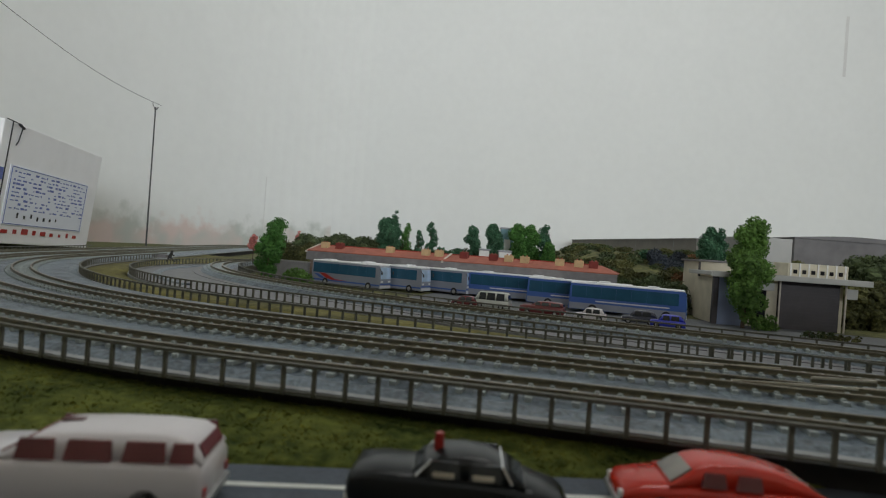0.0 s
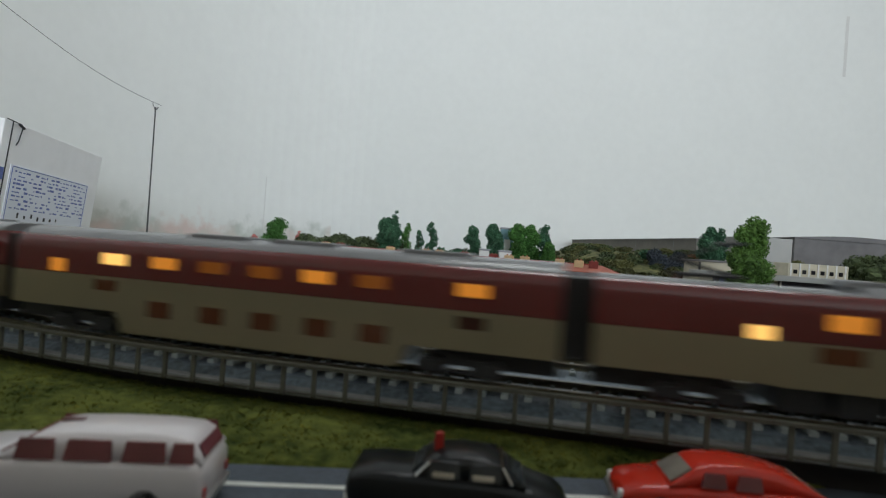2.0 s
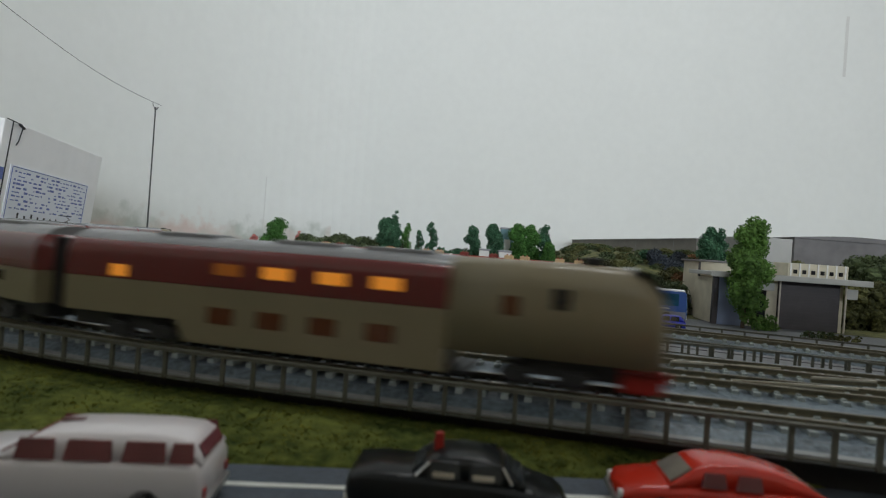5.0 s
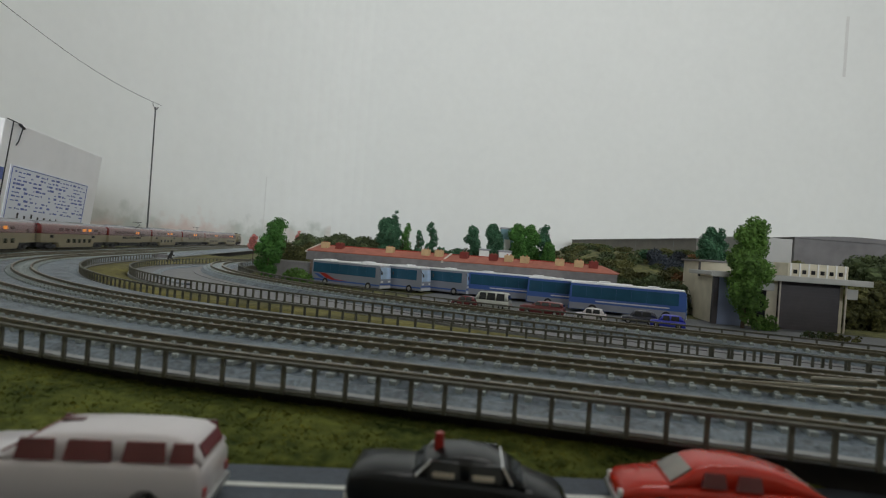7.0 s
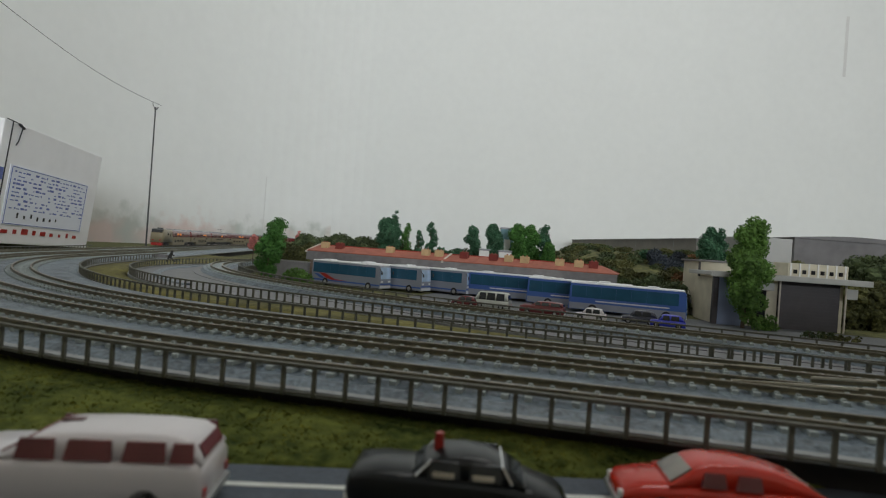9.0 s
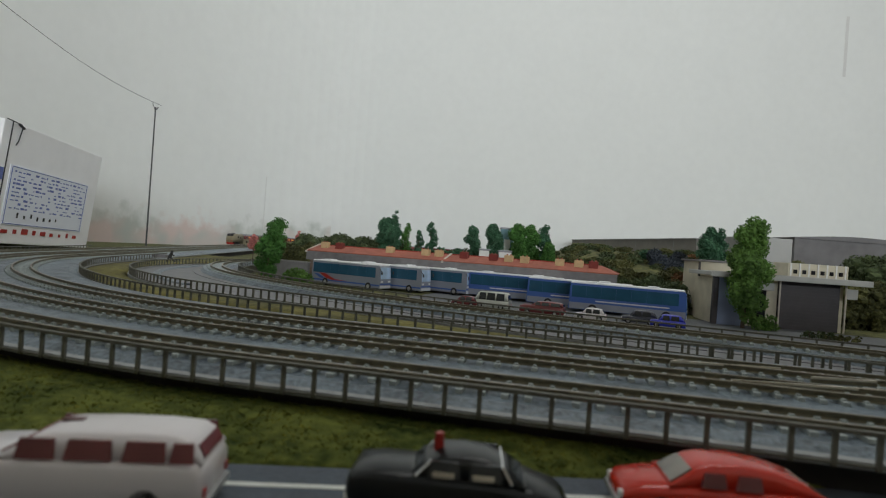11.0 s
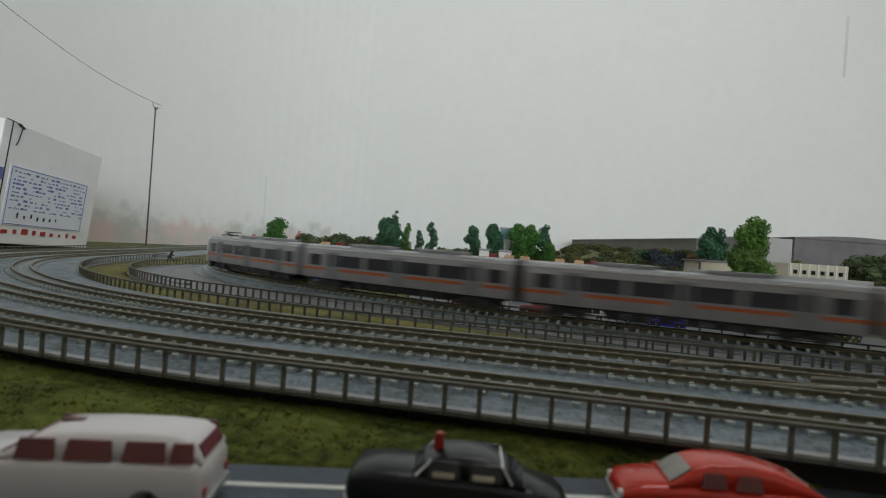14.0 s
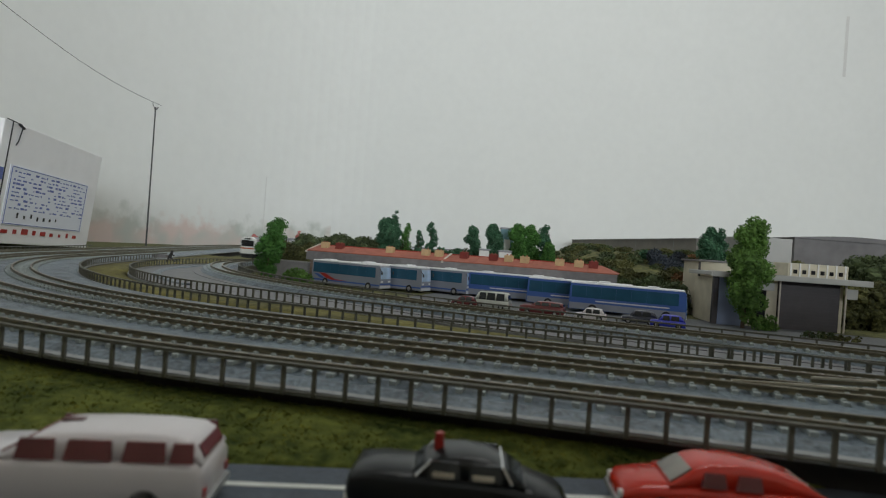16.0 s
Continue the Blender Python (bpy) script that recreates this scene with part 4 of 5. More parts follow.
def model_car(name, label, x, y, z, rz, paint, body, roof, glass, size=1.0, group="model cars", trim=None, roof_paint=None, posts=(), lampx=None):
    """A small car that faces -x at rz 0. body: (x, half width, top) along the lower shell; roof: (x, half width, top) along the cabin."""
    t = thing(name, label, "car", x, y, z, rz, group=group)
    t.scale = (size, size, size)
    bm = bmesh.new()
    loft(bm, [car_ring(bx, w, 1.35, tp, tp - .9, .9) for bx, w, tp in body])
    soften(bm, .55)
    part("body", bm, paint, t, smooth=True)
    belt = max(tp for _, _, tp in body) - .25
    bm = bmesh.new()
    loft(bm, [[(bx + (0.0), -w, belt - .2), (bx, w, belt - .2), (bx, w * .97, (belt + tp) / 2), (bx, w * .86, tp - .25), (bx, w * .7, tp), (bx, -w * .7, tp), (bx, -w * .86, tp - .25), (bx, -w * .97, (belt + tp) / 2)] for bx, w, tp in roof])
    soften(bm, .5)
    part("cabin", bm, roof_paint or paint, t, smooth=True)
    # side windows set into the cabin
    top = max(tp for _, _, tp in roof)
    hw = max(w for _, w, _ in roof)
    for a, b in posts:
        for s in (-1, 1):
            bm = bmesh.new()
            ang = [(a + .1, belt + .1), (b - .1, belt + .1), (b - .35, top - .7), (a + .45, top - .7)]
            loft(bm, [[(px_, s * (hw * (1.0 - .13 * (zz - belt) / (top - belt)) + d_), zz) for px_, zz in ang] for d_ in (-.3, .08)])
            part("window", bm, glass, t)
    # raked front and rear glass
    for (ax, aw, at), (bx, bw, bt), nm in ((roof[0], roof[1], "windscreen"), (roof[-1], roof[-2], "rear_window")):
        bm = bmesh.new()
        d = -.12 if bx > ax else .12
        loft(bm, [[(ax + (bx - ax) * f + d * (1 + f), s_ * (aw + (bw - aw) * f) * .74, at + (bt - at) * f + .1) for s_ in (-1, 1)] + [(ax + (bx - ax) * f - d, s_ * (aw + (bw - aw) * f) * .74, at + (bt - at) * f - .3) for s_ in (1, -1)] for f in (.12, .85)])
        part(nm, bm, glass, t)
    x_f, x_r = body[0][0], body[-1][0]
    wb = abs(x_r - x_f)
    for xx in (x_f + wb * .19, x_r - wb * .2):
        for s in (-1, 1):
            wheel(t, xx, s * (body[len(body) // 2][1] - .75), 2.05, 1.5)
    for xx, nm in ((x_f - .1, "front_bumper"), (x_r + .1, "rear_bumper")):
        part(nm, box(bmesh.new(), xx, 0, 1.6, .8, body[1][1] * 1.9, .9, .25), trim or M_HUB, t, "chrome bumper" if trim is None else "")
    for s in (-1, 1):
        part("headlight", rod(bmesh.new(), (x_f - .15, s * 3.7, 3.3), (x_f + .5, s * 3.7, 3.3), .75, seg=12), M_WHITEPAINT, t, "round headlight")
        part("tail_light", box(bmesh.new(), x_r, s * 4.4, 3.0, .4, 1.0, 1.0, .1), M_REDPLASTIC, t, "red tail light")
    return t


M_CARWHITE = tube("car_white", (0.7, 0.67, 0.69), 0.3, scale=100, vary=0.04, coat=0.5)
M_CARBLACK = tube("car_black", (0.004, 0.006, 0.007), 0.28, scale=100, vary=0.2, coat=0.05, spec=0.3)
M_CARRED = tube("car_red", (0.52, 0.028, 0.012), 0.24, scale=100, vary=0.08, coat=0.2, spec=0.35)
M_PINKGLASS = tube("red_brown_interior_glazing", (0.2, 0.055, 0.06), 0.12, scale=120, vary=0.3, spec=0.8)
M_SMOKE = tube("smoked_glazing", (0.03, 0.035, 0.04), 0.1, scale=120, vary=0.3, spec=0.8)
M_CHROME = tube("chrome", (0.75, 0.75, 0.75), 0.15, 1.0, scale=100, vary=0.05)
M_SEAT = tube("cream_seats", (0.55, 0.5, 0.4), 0.6, scale=100, vary=0.1)

M_MAROONTRIM = tube("maroon_trim", (0.1, 0.03, 0.03), 0.5, scale=100, vary=0.1)
WAGON_BODY = [(-15.9, 4.4, 5.2), (-15.2, 5.2, 6.2), (-12, 5.6, 6.8), (-6.5, 5.65, 7.1), (4, 5.65, 7.2), (12, 5.65, 7.2), (14.9, 5.4, 7.1), (15.7, 4.9, 6.4)]
WAGON_ROOF = [(-7.8, 5.2, 7.0), (-3.8, 4.9, 9.3), (-2.2, 4.8, 9.7), (3, 4.8, 9.95), (9, 4.8, 9.95), (12.8, 4.7, 9.7), (14.2, 4.5, 9.1), (15.4, 4.8, 7.0)]
wagon = model_car("station_wagon", "white estate car with reddish windows standing on the road", -46.3, 77.0, -10, 5.0, M_CARWHITE, WAGON_BODY, WAGON_ROOF, M_PINKGLASS, 1.1, posts=((-5.4, -.9), (-.1, 5.4), (6.3, 11.4), (11.6, 14.6)))
part("roof_vent", box(bmesh.new(), -2.0, 1.0, 9.55, 2.6, 1.0, .35, .1), M_MAROONTRIM, wagon, "small red-brown roof fitting")

SEDAN_BODY = [(-15.2, 3.9, 5.8), (-14.4, 4.9, 7.1), (-11, 5.3, 7.5), (-5.5, 5.5, 7.5), (4, 5.5, 7.3), (9, 5.4, 6.8), (13.4, 5.0, 5.6), (14.8, 4.4, 4.5)]
SEDAN_ROOF = [(-6.8, 4.9, 7.1), (-4.6, 4.6, 9.1), (-2.8, 4.5, 9.9), (0.5, 4.5, 10.15), (3.4, 4.5, 9.9), (5.8, 4.5, 9.0), (8.8, 4.7, 6.8)]
sedan = model_car("patrol_car", "black vintage saloon with a red roof lamp on the road", 4.6, 79.5, -10, -3.0, M_CARBLACK, SEDAN_BODY, SEDAN_ROOF, M_SMOKE, posts=((-4.4, .2), (1.0, 5.6)))
bm = rod(bmesh.new(), (-3.2, 0, 9.6), (-3.2, 0, 11.9), .75, .6, 12)
part("roof_lamp", bm, M_REDPLASTIC, sedan, "red beacon lamp")
for a_ in (-5.6, 7.1):
    bm = bmesh.new()
    for s_ in (-1, 1):
        rod(bm, (a_ - .3, s_ * 4.6, 7.3), (a_ + (1.5 if a_ < 0 else -1.5), s_ * 4.1, 9.1), .2)
    rod(bm, (a_ + (1.5 if a_ < 0 else -1.5), -4.1, 9.1), (a_ + (1.5 if a_ < 0 else -1.5), 4.1, 9.1), .18)
    rod(bm, (a_ - .3, -4.6, 7.3), (a_ - .3, 4.6, 7.3), .18)
    part("window_frame", bm, M_CHROME, sedan, "bright chrome window surround")
for a_ in (-2.2, 3.1):
    part("seat", box(bmesh.new(), a_, 0, 7.3, 3.0, 9.9, .9, .25), M_SEAT, sedan, "cream seat back behind the window")

COUPE_BODY = [(-15.4, 4.0, 3.6), (-14.6, 5.0, 4.6), (-11, 5.4, 5.3), (-6, 5.5, 5.7), (3, 5.6, 5.8), (9, 5.6, 5.9), (13, 5.3, 5.6), (14.8, 4.6, 4.6)]
COUPE_ROOF = [(-8.6, 5.0, 5.5), (-4.4, 4.5, 8.3), (-2.4, 4.4, 8.8), (2, 4.4, 9.0), (6.5, 4.4, 8.5), (10.5, 4.5, 7.4), (14.2, 4.4, 5.3)]
coupe = model_car("fastback_car", "glossy red fastback car standing on the road", 44.2, 86.5, -10, -5.0, M_CARRED, COUPE_BODY, COUPE_ROOF, tube("car_glass_grey", (0.22, 0.2, 0.17), 0.15, scale=150, vary=0.3), posts=())
for a_, b_ in ((-4.4, -.4), (.4, 4.6)):
    for s_ in (-1, 1):
        bm = bmesh.new()
        loft(bm, [[(px_, s_ * yy_, zz_) for px_, yy_, zz_ in ((a_ + .2, 5.0 + d_, 5.9), (b_ - .2, 5.0 + d_, 5.9), (b_ - .4, 4.35 + d_, 7.8), (a_ + .8, 4.35 + d_, 7.8))] for d_ in (-.4, .12)])
        part("window", bm, M_PINKGLASS, coupe, "dark red-tinted side window")

M_MAROON = tube("car_maroon", (0.13, 0.012, 0.015), 0.3, scale=100, vary=0.1, coat=0.5)
M_CARBLUE = tube("car_blue", (0.02, 0.035, 0.5), 0.3, scale=100, vary=0.1, coat=0.5)
M_CARNAVY = tube("car_navy", (0.015, 0.02, 0.045), 0.3, scale=100, vary=0.1, coat=0.5)
M_CARSILVER = tube("car_silver", (0.5, 0.52, 0.48), 0.35, 0.2, scale=100, vary=0.06, coat=0.4)
VAN_BODY = [(-12.5, 4.6, 5.2), (-12.1, 5.3, 6.0), (-6, 5.5, 6.4), (6, 5.5, 6.4), (11.8, 5.5, 6.3), (12.3, 5.2, 6.0)]
VAN_ROOF = [(-12.0, 5.1, 6.2), (-9.6, 4.8, 10.6), (-8.4, 4.8, 11.4), (0, 4.8, 11.7), (9.5, 4.8, 11.6), (11.2, 4.8, 11.0), (12.1, 5.0, 6.2)]
HATCH_BODY = [(-11.6, 4.4, 3.9), (-11, 5.0, 4.8), (-6, 5.2, 5.4), (4, 5.2, 5.7), (10.5, 5.1, 5.6), (11.3, 4.8, 5.0)]
HATCH_ROOF = [(-6.4, 4.8, 5.3), (-3.4, 4.4, 8.8), (-2, 4.4, 9.2), (4, 4.4, 9.3), (8, 4.4, 8.8), (10.8, 4.6, 5.4)]
model_car("minivan", "silver-white minivan parked before the coaches", 36.8, 395, -11.9, RZ, M_CARSILVER, VAN_BODY, VAN_ROOF, M_SMOKE, posts=((-8.5, -3.5), (-3, 3), (3.6, 9.6)))
model_car("estate_car", "maroon estate car parked before the coaches", 68.3, 376, -11.9, RZ, M_MAROON, WAGON_BODY, WAGON_ROOF, M_SMOKE, .93, posts=((-4.6, -.9), (-.1, 5.2), (6.2, 12.9)))
model_car("hatchback", "small white hatchback parked before the coaches", 97.7, 366, -11.9, RZ, M_CARWHITE, HATCH_BODY, HATCH_ROOF, M_SMOKE, .85, posts=((-3.6, 1), (1.6, 7)))
model_car("hatchback", "dark navy hatchback parked before the coaches", 128.6, 364, -11.9, RZ, M_CARNAVY, HATCH_BODY, HATCH_ROOF, M_SMOKE, .95, posts=((-3.6, 1), (1.6, 7)))
model_car("hatchback", "bright blue hatchback parked before the coaches", 141.8, 352, -11.9, RZ, M_CARBLUE, HATCH_BODY, HATCH_ROOF, M_SMOKE, .9, posts=((-3.6, 1), (1.6, 7)))
model_car("hatchback", "low dark red car parked before the coaches", 18.2, 398, -11.9, RZ, M_MAROON, HATCH_BODY, HATCH_ROOF, M_SMOKE, .8, posts=((-3.6, 1), (1.6, 7)))


# ---- terrace with the red roof ----
M_TILE = tube("red_roof_tiles", (0.33, 0.105, 0.07), 0.8, scale=260, vary=0.25, bump=0.3, rand=0.2)
M_CHIMRED = tube("dark_red_chimney", (0.2, 0.035, 0.028), 0.8, scale=300, vary=0.2)
M_FASCIA = tube("grey_fascia", (0.19, 0.185, 0.19), 0.8, scale=200, vary=0.2)
M_POTCREAM = tube("cream_chimney", (0.55, 0.4, 0.22), 0.8, scale=300, vary=0.15)
M_PALECOPING = tube("grey_coping", (0.24, 0.235, 0.23), 0.8, scale=200, vary=0.2)
M_STONE = tube("pale_gable_stone", (0.5, 0.46, 0.4), 0.8, scale=300, vary=0.15)


def terrace():
    c = Vector((3.5, 499.5)) + N * 26
    t = thing("terrace_house", "long low terrace with red tiled roof and chimneys", "building", c.x, c.y, -12, RZ)
    part("wall", box(bmesh.new(), 0, 0, 0, 282, 42, 27), M_BRICK, t, "brown brick wall")
    part("fascia", box(bmesh.new(), 0, -22.2, 19.5, 288, 2.0, 8.6), M_FASCIA, t, "grey fascia board")
    for k in range(12):
        bm = bmesh.new()
        w = 24.0
        x = -144 + w * (k + .5)
        loft(bm, [[(x - w / 2 + .15, -23.5, 28.6), (x - w / 2 + .15, 0, 34.2), (x - w / 2 + .15, 23.5, 28.6), (x - w / 2 + .15, 23.5, 27.8), (x - w / 2 + .15, -23.5, 27.8)],
                  [(x + w / 2 - .15, -23.5, 28.6), (x + w / 2 - .15, 0, 34.2), (x + w / 2 - .15, 23.5, 28.6), (x + w / 2 - .15, 23.5, 27.8), (x + w / 2 - .15, -23.5, 27.8)]])
        if k == 11:
            for v in bm.verts:
                if v.co.x > x and v.co.z > 30:
                    v.co.x -= 14
        part("roof", bm, M_TILE, t, "red tiled roof section")
    part("ridge", box(bmesh.new(), -7, 0, 33.9, 260, 1.4, .8, .2), M_REDPLASTIC, t, "dark red ridge tiles")
    for x in (-144, -4.5):
        bm = bmesh.new()
        side = [(-24, 28.2), (0, 35.2), (24, 28.2), (24, 26.5), (0, 33.4), (-24, 26.5)]
        prism(bm, x - .9, x + .9, side)
        part("gable_coping", bm, M_STONE, t, "pale gable coping")
    for x, red in ((-132, 0), (-116, 1), (-62, 0), (-26, 0), (-13, 0), (-5 - 8 + 24, 1), (38, 1), (52, 0), (66, 0), (96, 0), (112, 0), (124, 1)):
        bm = bmesh.new()
        box(bm, x, -9, 27, 7.4, 5.4, 10.2, .3)
        ch = part("chimney", bm, M_CHIMRED if red else M_POTCREAM, t, "red brick chimney" if red else "cream rendered chimney")
        bm = bmesh.new()
        for dx in (-1.6, 1.6):
            rod(bm, (x + dx, -9, 37.1), (x + dx, -9, 38.2), .8, .65, 8)
        part("chimney_pot", bm, M_TILE, ch, "clay chimney pots")
    for k in range(11):
        part("window", box(bmesh.new(), -126 + k * 25, -21.1, 9, 9, .5, 8, .1), M_SMOKE, t)


terrace()


yard_wall = thing("yard_wall", "low dark grey wall beside the end of the terrace", "wall", -140, 528, -12, RZ)
part("wall", box(bmesh.new(), 0, 0, 0, 40, 3, 17, .3), M_FASCIA, yard_wall)
part("coping", box(bmesh.new(), 0, 0, 17, 41, 4.4, 1.2, .3), M_PALECOPING, yard_wall, "paler coping")


def kiosk(label, x, y, top, w, mat):
    t = thing("kiosk", label, "building", x, y, -12, 0)
    h = top + 12
    part("wall", box(bmesh.new(), 0, 0, 0, w, w, h - 2), mat, t)
    part("roof", box(bmesh.new(), 0, 0, h - 2, w + 2, w + 2, 2, .4), M_ROOFGREY, t)
    part("window", box(bmesh.new(), 0, -w / 2, h * .55, w * .5, .5, h * .25, .1), M_WHITEPAINT, t, "white window frame")


kiosk("pale blue narrow building between the trees", 71.6, 650, 55.7, 14, tube("pale_blue_render", (0.2, 0.36, 0.42), 0.7, scale=200, vary=0.1))
kiosk("small white hut behind the red roof", 42.7, 590, 29.9, 10, M_WHITEPAINT)
kiosk("small white hut behind the red roof", 63.3, 585, 29.6, 12, M_WHITEPAINT)


# ---- depot ----
M_RENDER = tube("cream_render", (0.56, 0.52, 0.41), 0.8, scale=120, vary=0.12, bump=0.1)
M_PALEGREY = tube("pale_grey_cladding", (0.42, 0.425, 0.41), 0.7, scale=80, vary=0.08)
M_DOORBLUE = tube("blue_grey_door", (0.24, 0.3, 0.46), 0.5, scale=100, vary=0.1)
M_SHUTTER = tube("charcoal_shutter", (0.055, 0.05, 0.056), 0.6, scale=150, vary=0.15)
M_HALLGREY = tube("hall_roof_grey", (0.15, 0.145, 0.15), 0.8, scale=60, vary=0.2)


def depot():
    t = thing("depot_building", "cream and grey flat-roofed coach depot with charcoal shutter", "building", 236.5, 398, -12, -6)
    # local x runs along the front
    part("wall", box(bmesh.new(), 0, 22, 0, 86, 40, 32), M_RENDER, t, "cream rendered wall")
    sh = part("shutter", box(bmesh.new(), 20, 1.2, 0, 40, 1.6, 33.5), M_SHUTTER, t, "charcoal roller shutter")
    for k in range(14):
        part("slat", box(bmesh.new(), 20, .35, 1 + 2.3 * k, 39.6, .3, 2.0, .1), M_SHUTTER, sh)
    part("roof", box(bmesh.new(), 3, 16, 34, 104, 50, 3.0, .6), M_PALEGREY, t, "pale flat roof slab")
    part("canopy_edge", box(bmesh.new(), 3, -9.2, 33.4, 104.6, 1.2, 4.0, .4), M_PALEGREY, t, "pale canopy edge")
    for x in (-1.0, 42.0):
        part("post", box(bmesh.new(), x, -3, 0, 1.1, 1.1, 34, .2), M_STONE, t, "white canopy post")
    part("side_door", box(bmesh.new(), -33, -2, 0, 17, 2.4, 33, .2), M_DOORBLUE, t, "blue-grey sliding door")
    part("door_frame", box(bmesh.new(), -43.5, -2, 0, 3.6, 3.0, 34, .2), M_SHUTTER, t, "dark door frame")
    part("handle", box(bmesh.new(), -27.5, -3.6, 13, .6, .8, 4, .2), M_HUB, t, "metal door handle")
    part("office_door", box(bmesh.new(), -12, 1.5, 0, 8, 1.6, 26, .2), M_GLASSDARK, t, "dark glazed office door")
    part("sign_board", box(bmesh.new(), -13, -1, 26, 18, 1.4, 5.5, .3), M_PALEGREY, t, "plain pale fascia panel")
    part("downpipe_box", box(bmesh.new(), 46, -2, 24, 7, 3, 7, .3), M_PALEGREY, t, "pale wall box")
    par = part("parapet_block", box(bmesh.new(), 26, 14, 37, 40, 22, 9.5, .3), M_RENDER, t, "cream roof house")
    for k in range(6):
        part("window", box(bmesh.new(), 11 + 6.0 * k, 2.9, 39.2, 2.6, .5, 2.8, .1), M_GLASSDARK, par)
    for k in range(7):
        part("pilaster", box(bmesh.new(), 8 + 6.0 * k, 2.8, 37, 1.0, .6, 9.6), M_WHITEPAINT, par)
    # rear wing
    part("rear_wing", box(bmesh.new(), -8, 66, 0, 62, 40, 43.5), M_RENDER, t, "cream rear wing")
    part("wing_roof", box(bmesh.new(), -8, 66, 43.5, 66, 44, 1.6, .3), M_FASCIA, t, "dark flat wing roof")
    part("wing_door", box(bmesh.new(), -26, 45.4, 0, 14, 1.6, 19, .2), M_SHUTTER, t, "dark lean-to door frame")
    part("wing_window", box(bmesh.new(), -28, 44.4, 7, 8, 1, 8, .2), M_RENDER, t, "blind cream panel")
    part("corner_post", box(bmesh.new(), -39.4, 45.6, 0, 1.4, 1.4, 43, .1), M_SHUTTER, t, "dark corner post")


depot()


def hall(label, x, y, sx_, sy_, z1, mat, rz=0, roof=True, arch=0.0):
    t = thing("industrial_hall", label, "building", x, y, -12, rz, group="industrial halls")
    h = z1 + 12
    part("wall", box(bmesh.new(), 0, 0, 0, sx_, sy_, h), mat, t)
    if arch:
        n = 12
        ring = [(-sx_ / 2 - 2 + (sx_ + 4) * k / n, h + arch * math.sin(math.pi * k / n)) for k in range(n + 1)] + [(sx_ / 2 + 2, h - 1), (-sx_ / 2 - 2, h - 1)]
        part("roof", side_prism(bmesh.new(), sy_ / 2 + 2, ring), M_HALLGREY, t, "dark arched roof")
    elif roof:
        part("roof", box(bmesh.new(), 0, 0, h, sx_ + 4, sy_ + 4, 2.2, .4), M_FASCIA, t, "dark flat roof edge")
    for k in range(0 if arch or not roof else 4):
        part("panel_joint", box(bmesh.new(), -sx_ / 2 + sx_ * (k + .5) / 4, -sy_ / 2 - .1, 0, .7, .5, h), M_ROOFGREY, t)
    return t


hall("long grey warehouse with a dark flat roof edge", 456.7, 1383, 627.0, 60, 77.5, tube("beige_cladding", (0.17, 0.16, 0.145), 0.8, scale=60, vary=0.15), -81.5)
hall("tall pale grey cladding building behind the depot", 330.0, 600, 48.9, 40, 61.5, tube("light_cladding", (0.42, 0.42, 0.41), 0.8, scale=60, vary=0.08), 2.0, roof=False)
hall("dark grey hall with a shallow arched roof", 511.1, 730, 166.7, 60, 71.5, M_HALLGREY, 2.0, arch=5)

# ---- parcel, rod and wire, figure ----
M_CARD = tube("white_card", (0.84, 0.84, 0.86), 0.7, scale=40, vary=0.04, bump=0.1)
M_PAPER = tube("label_paper", (0.76, 0.79, 0.87), 0.7, scale=60, vary=0.03)
M_INKBLUE = tube("blue_print", (0.13, 0.17, 0.42), 0.7, scale=300, vary=0.2)
M_INKBLACK = tube("black_print", (0.02, 0.02, 0.025), 0.7, scale=300, vary=0.2)


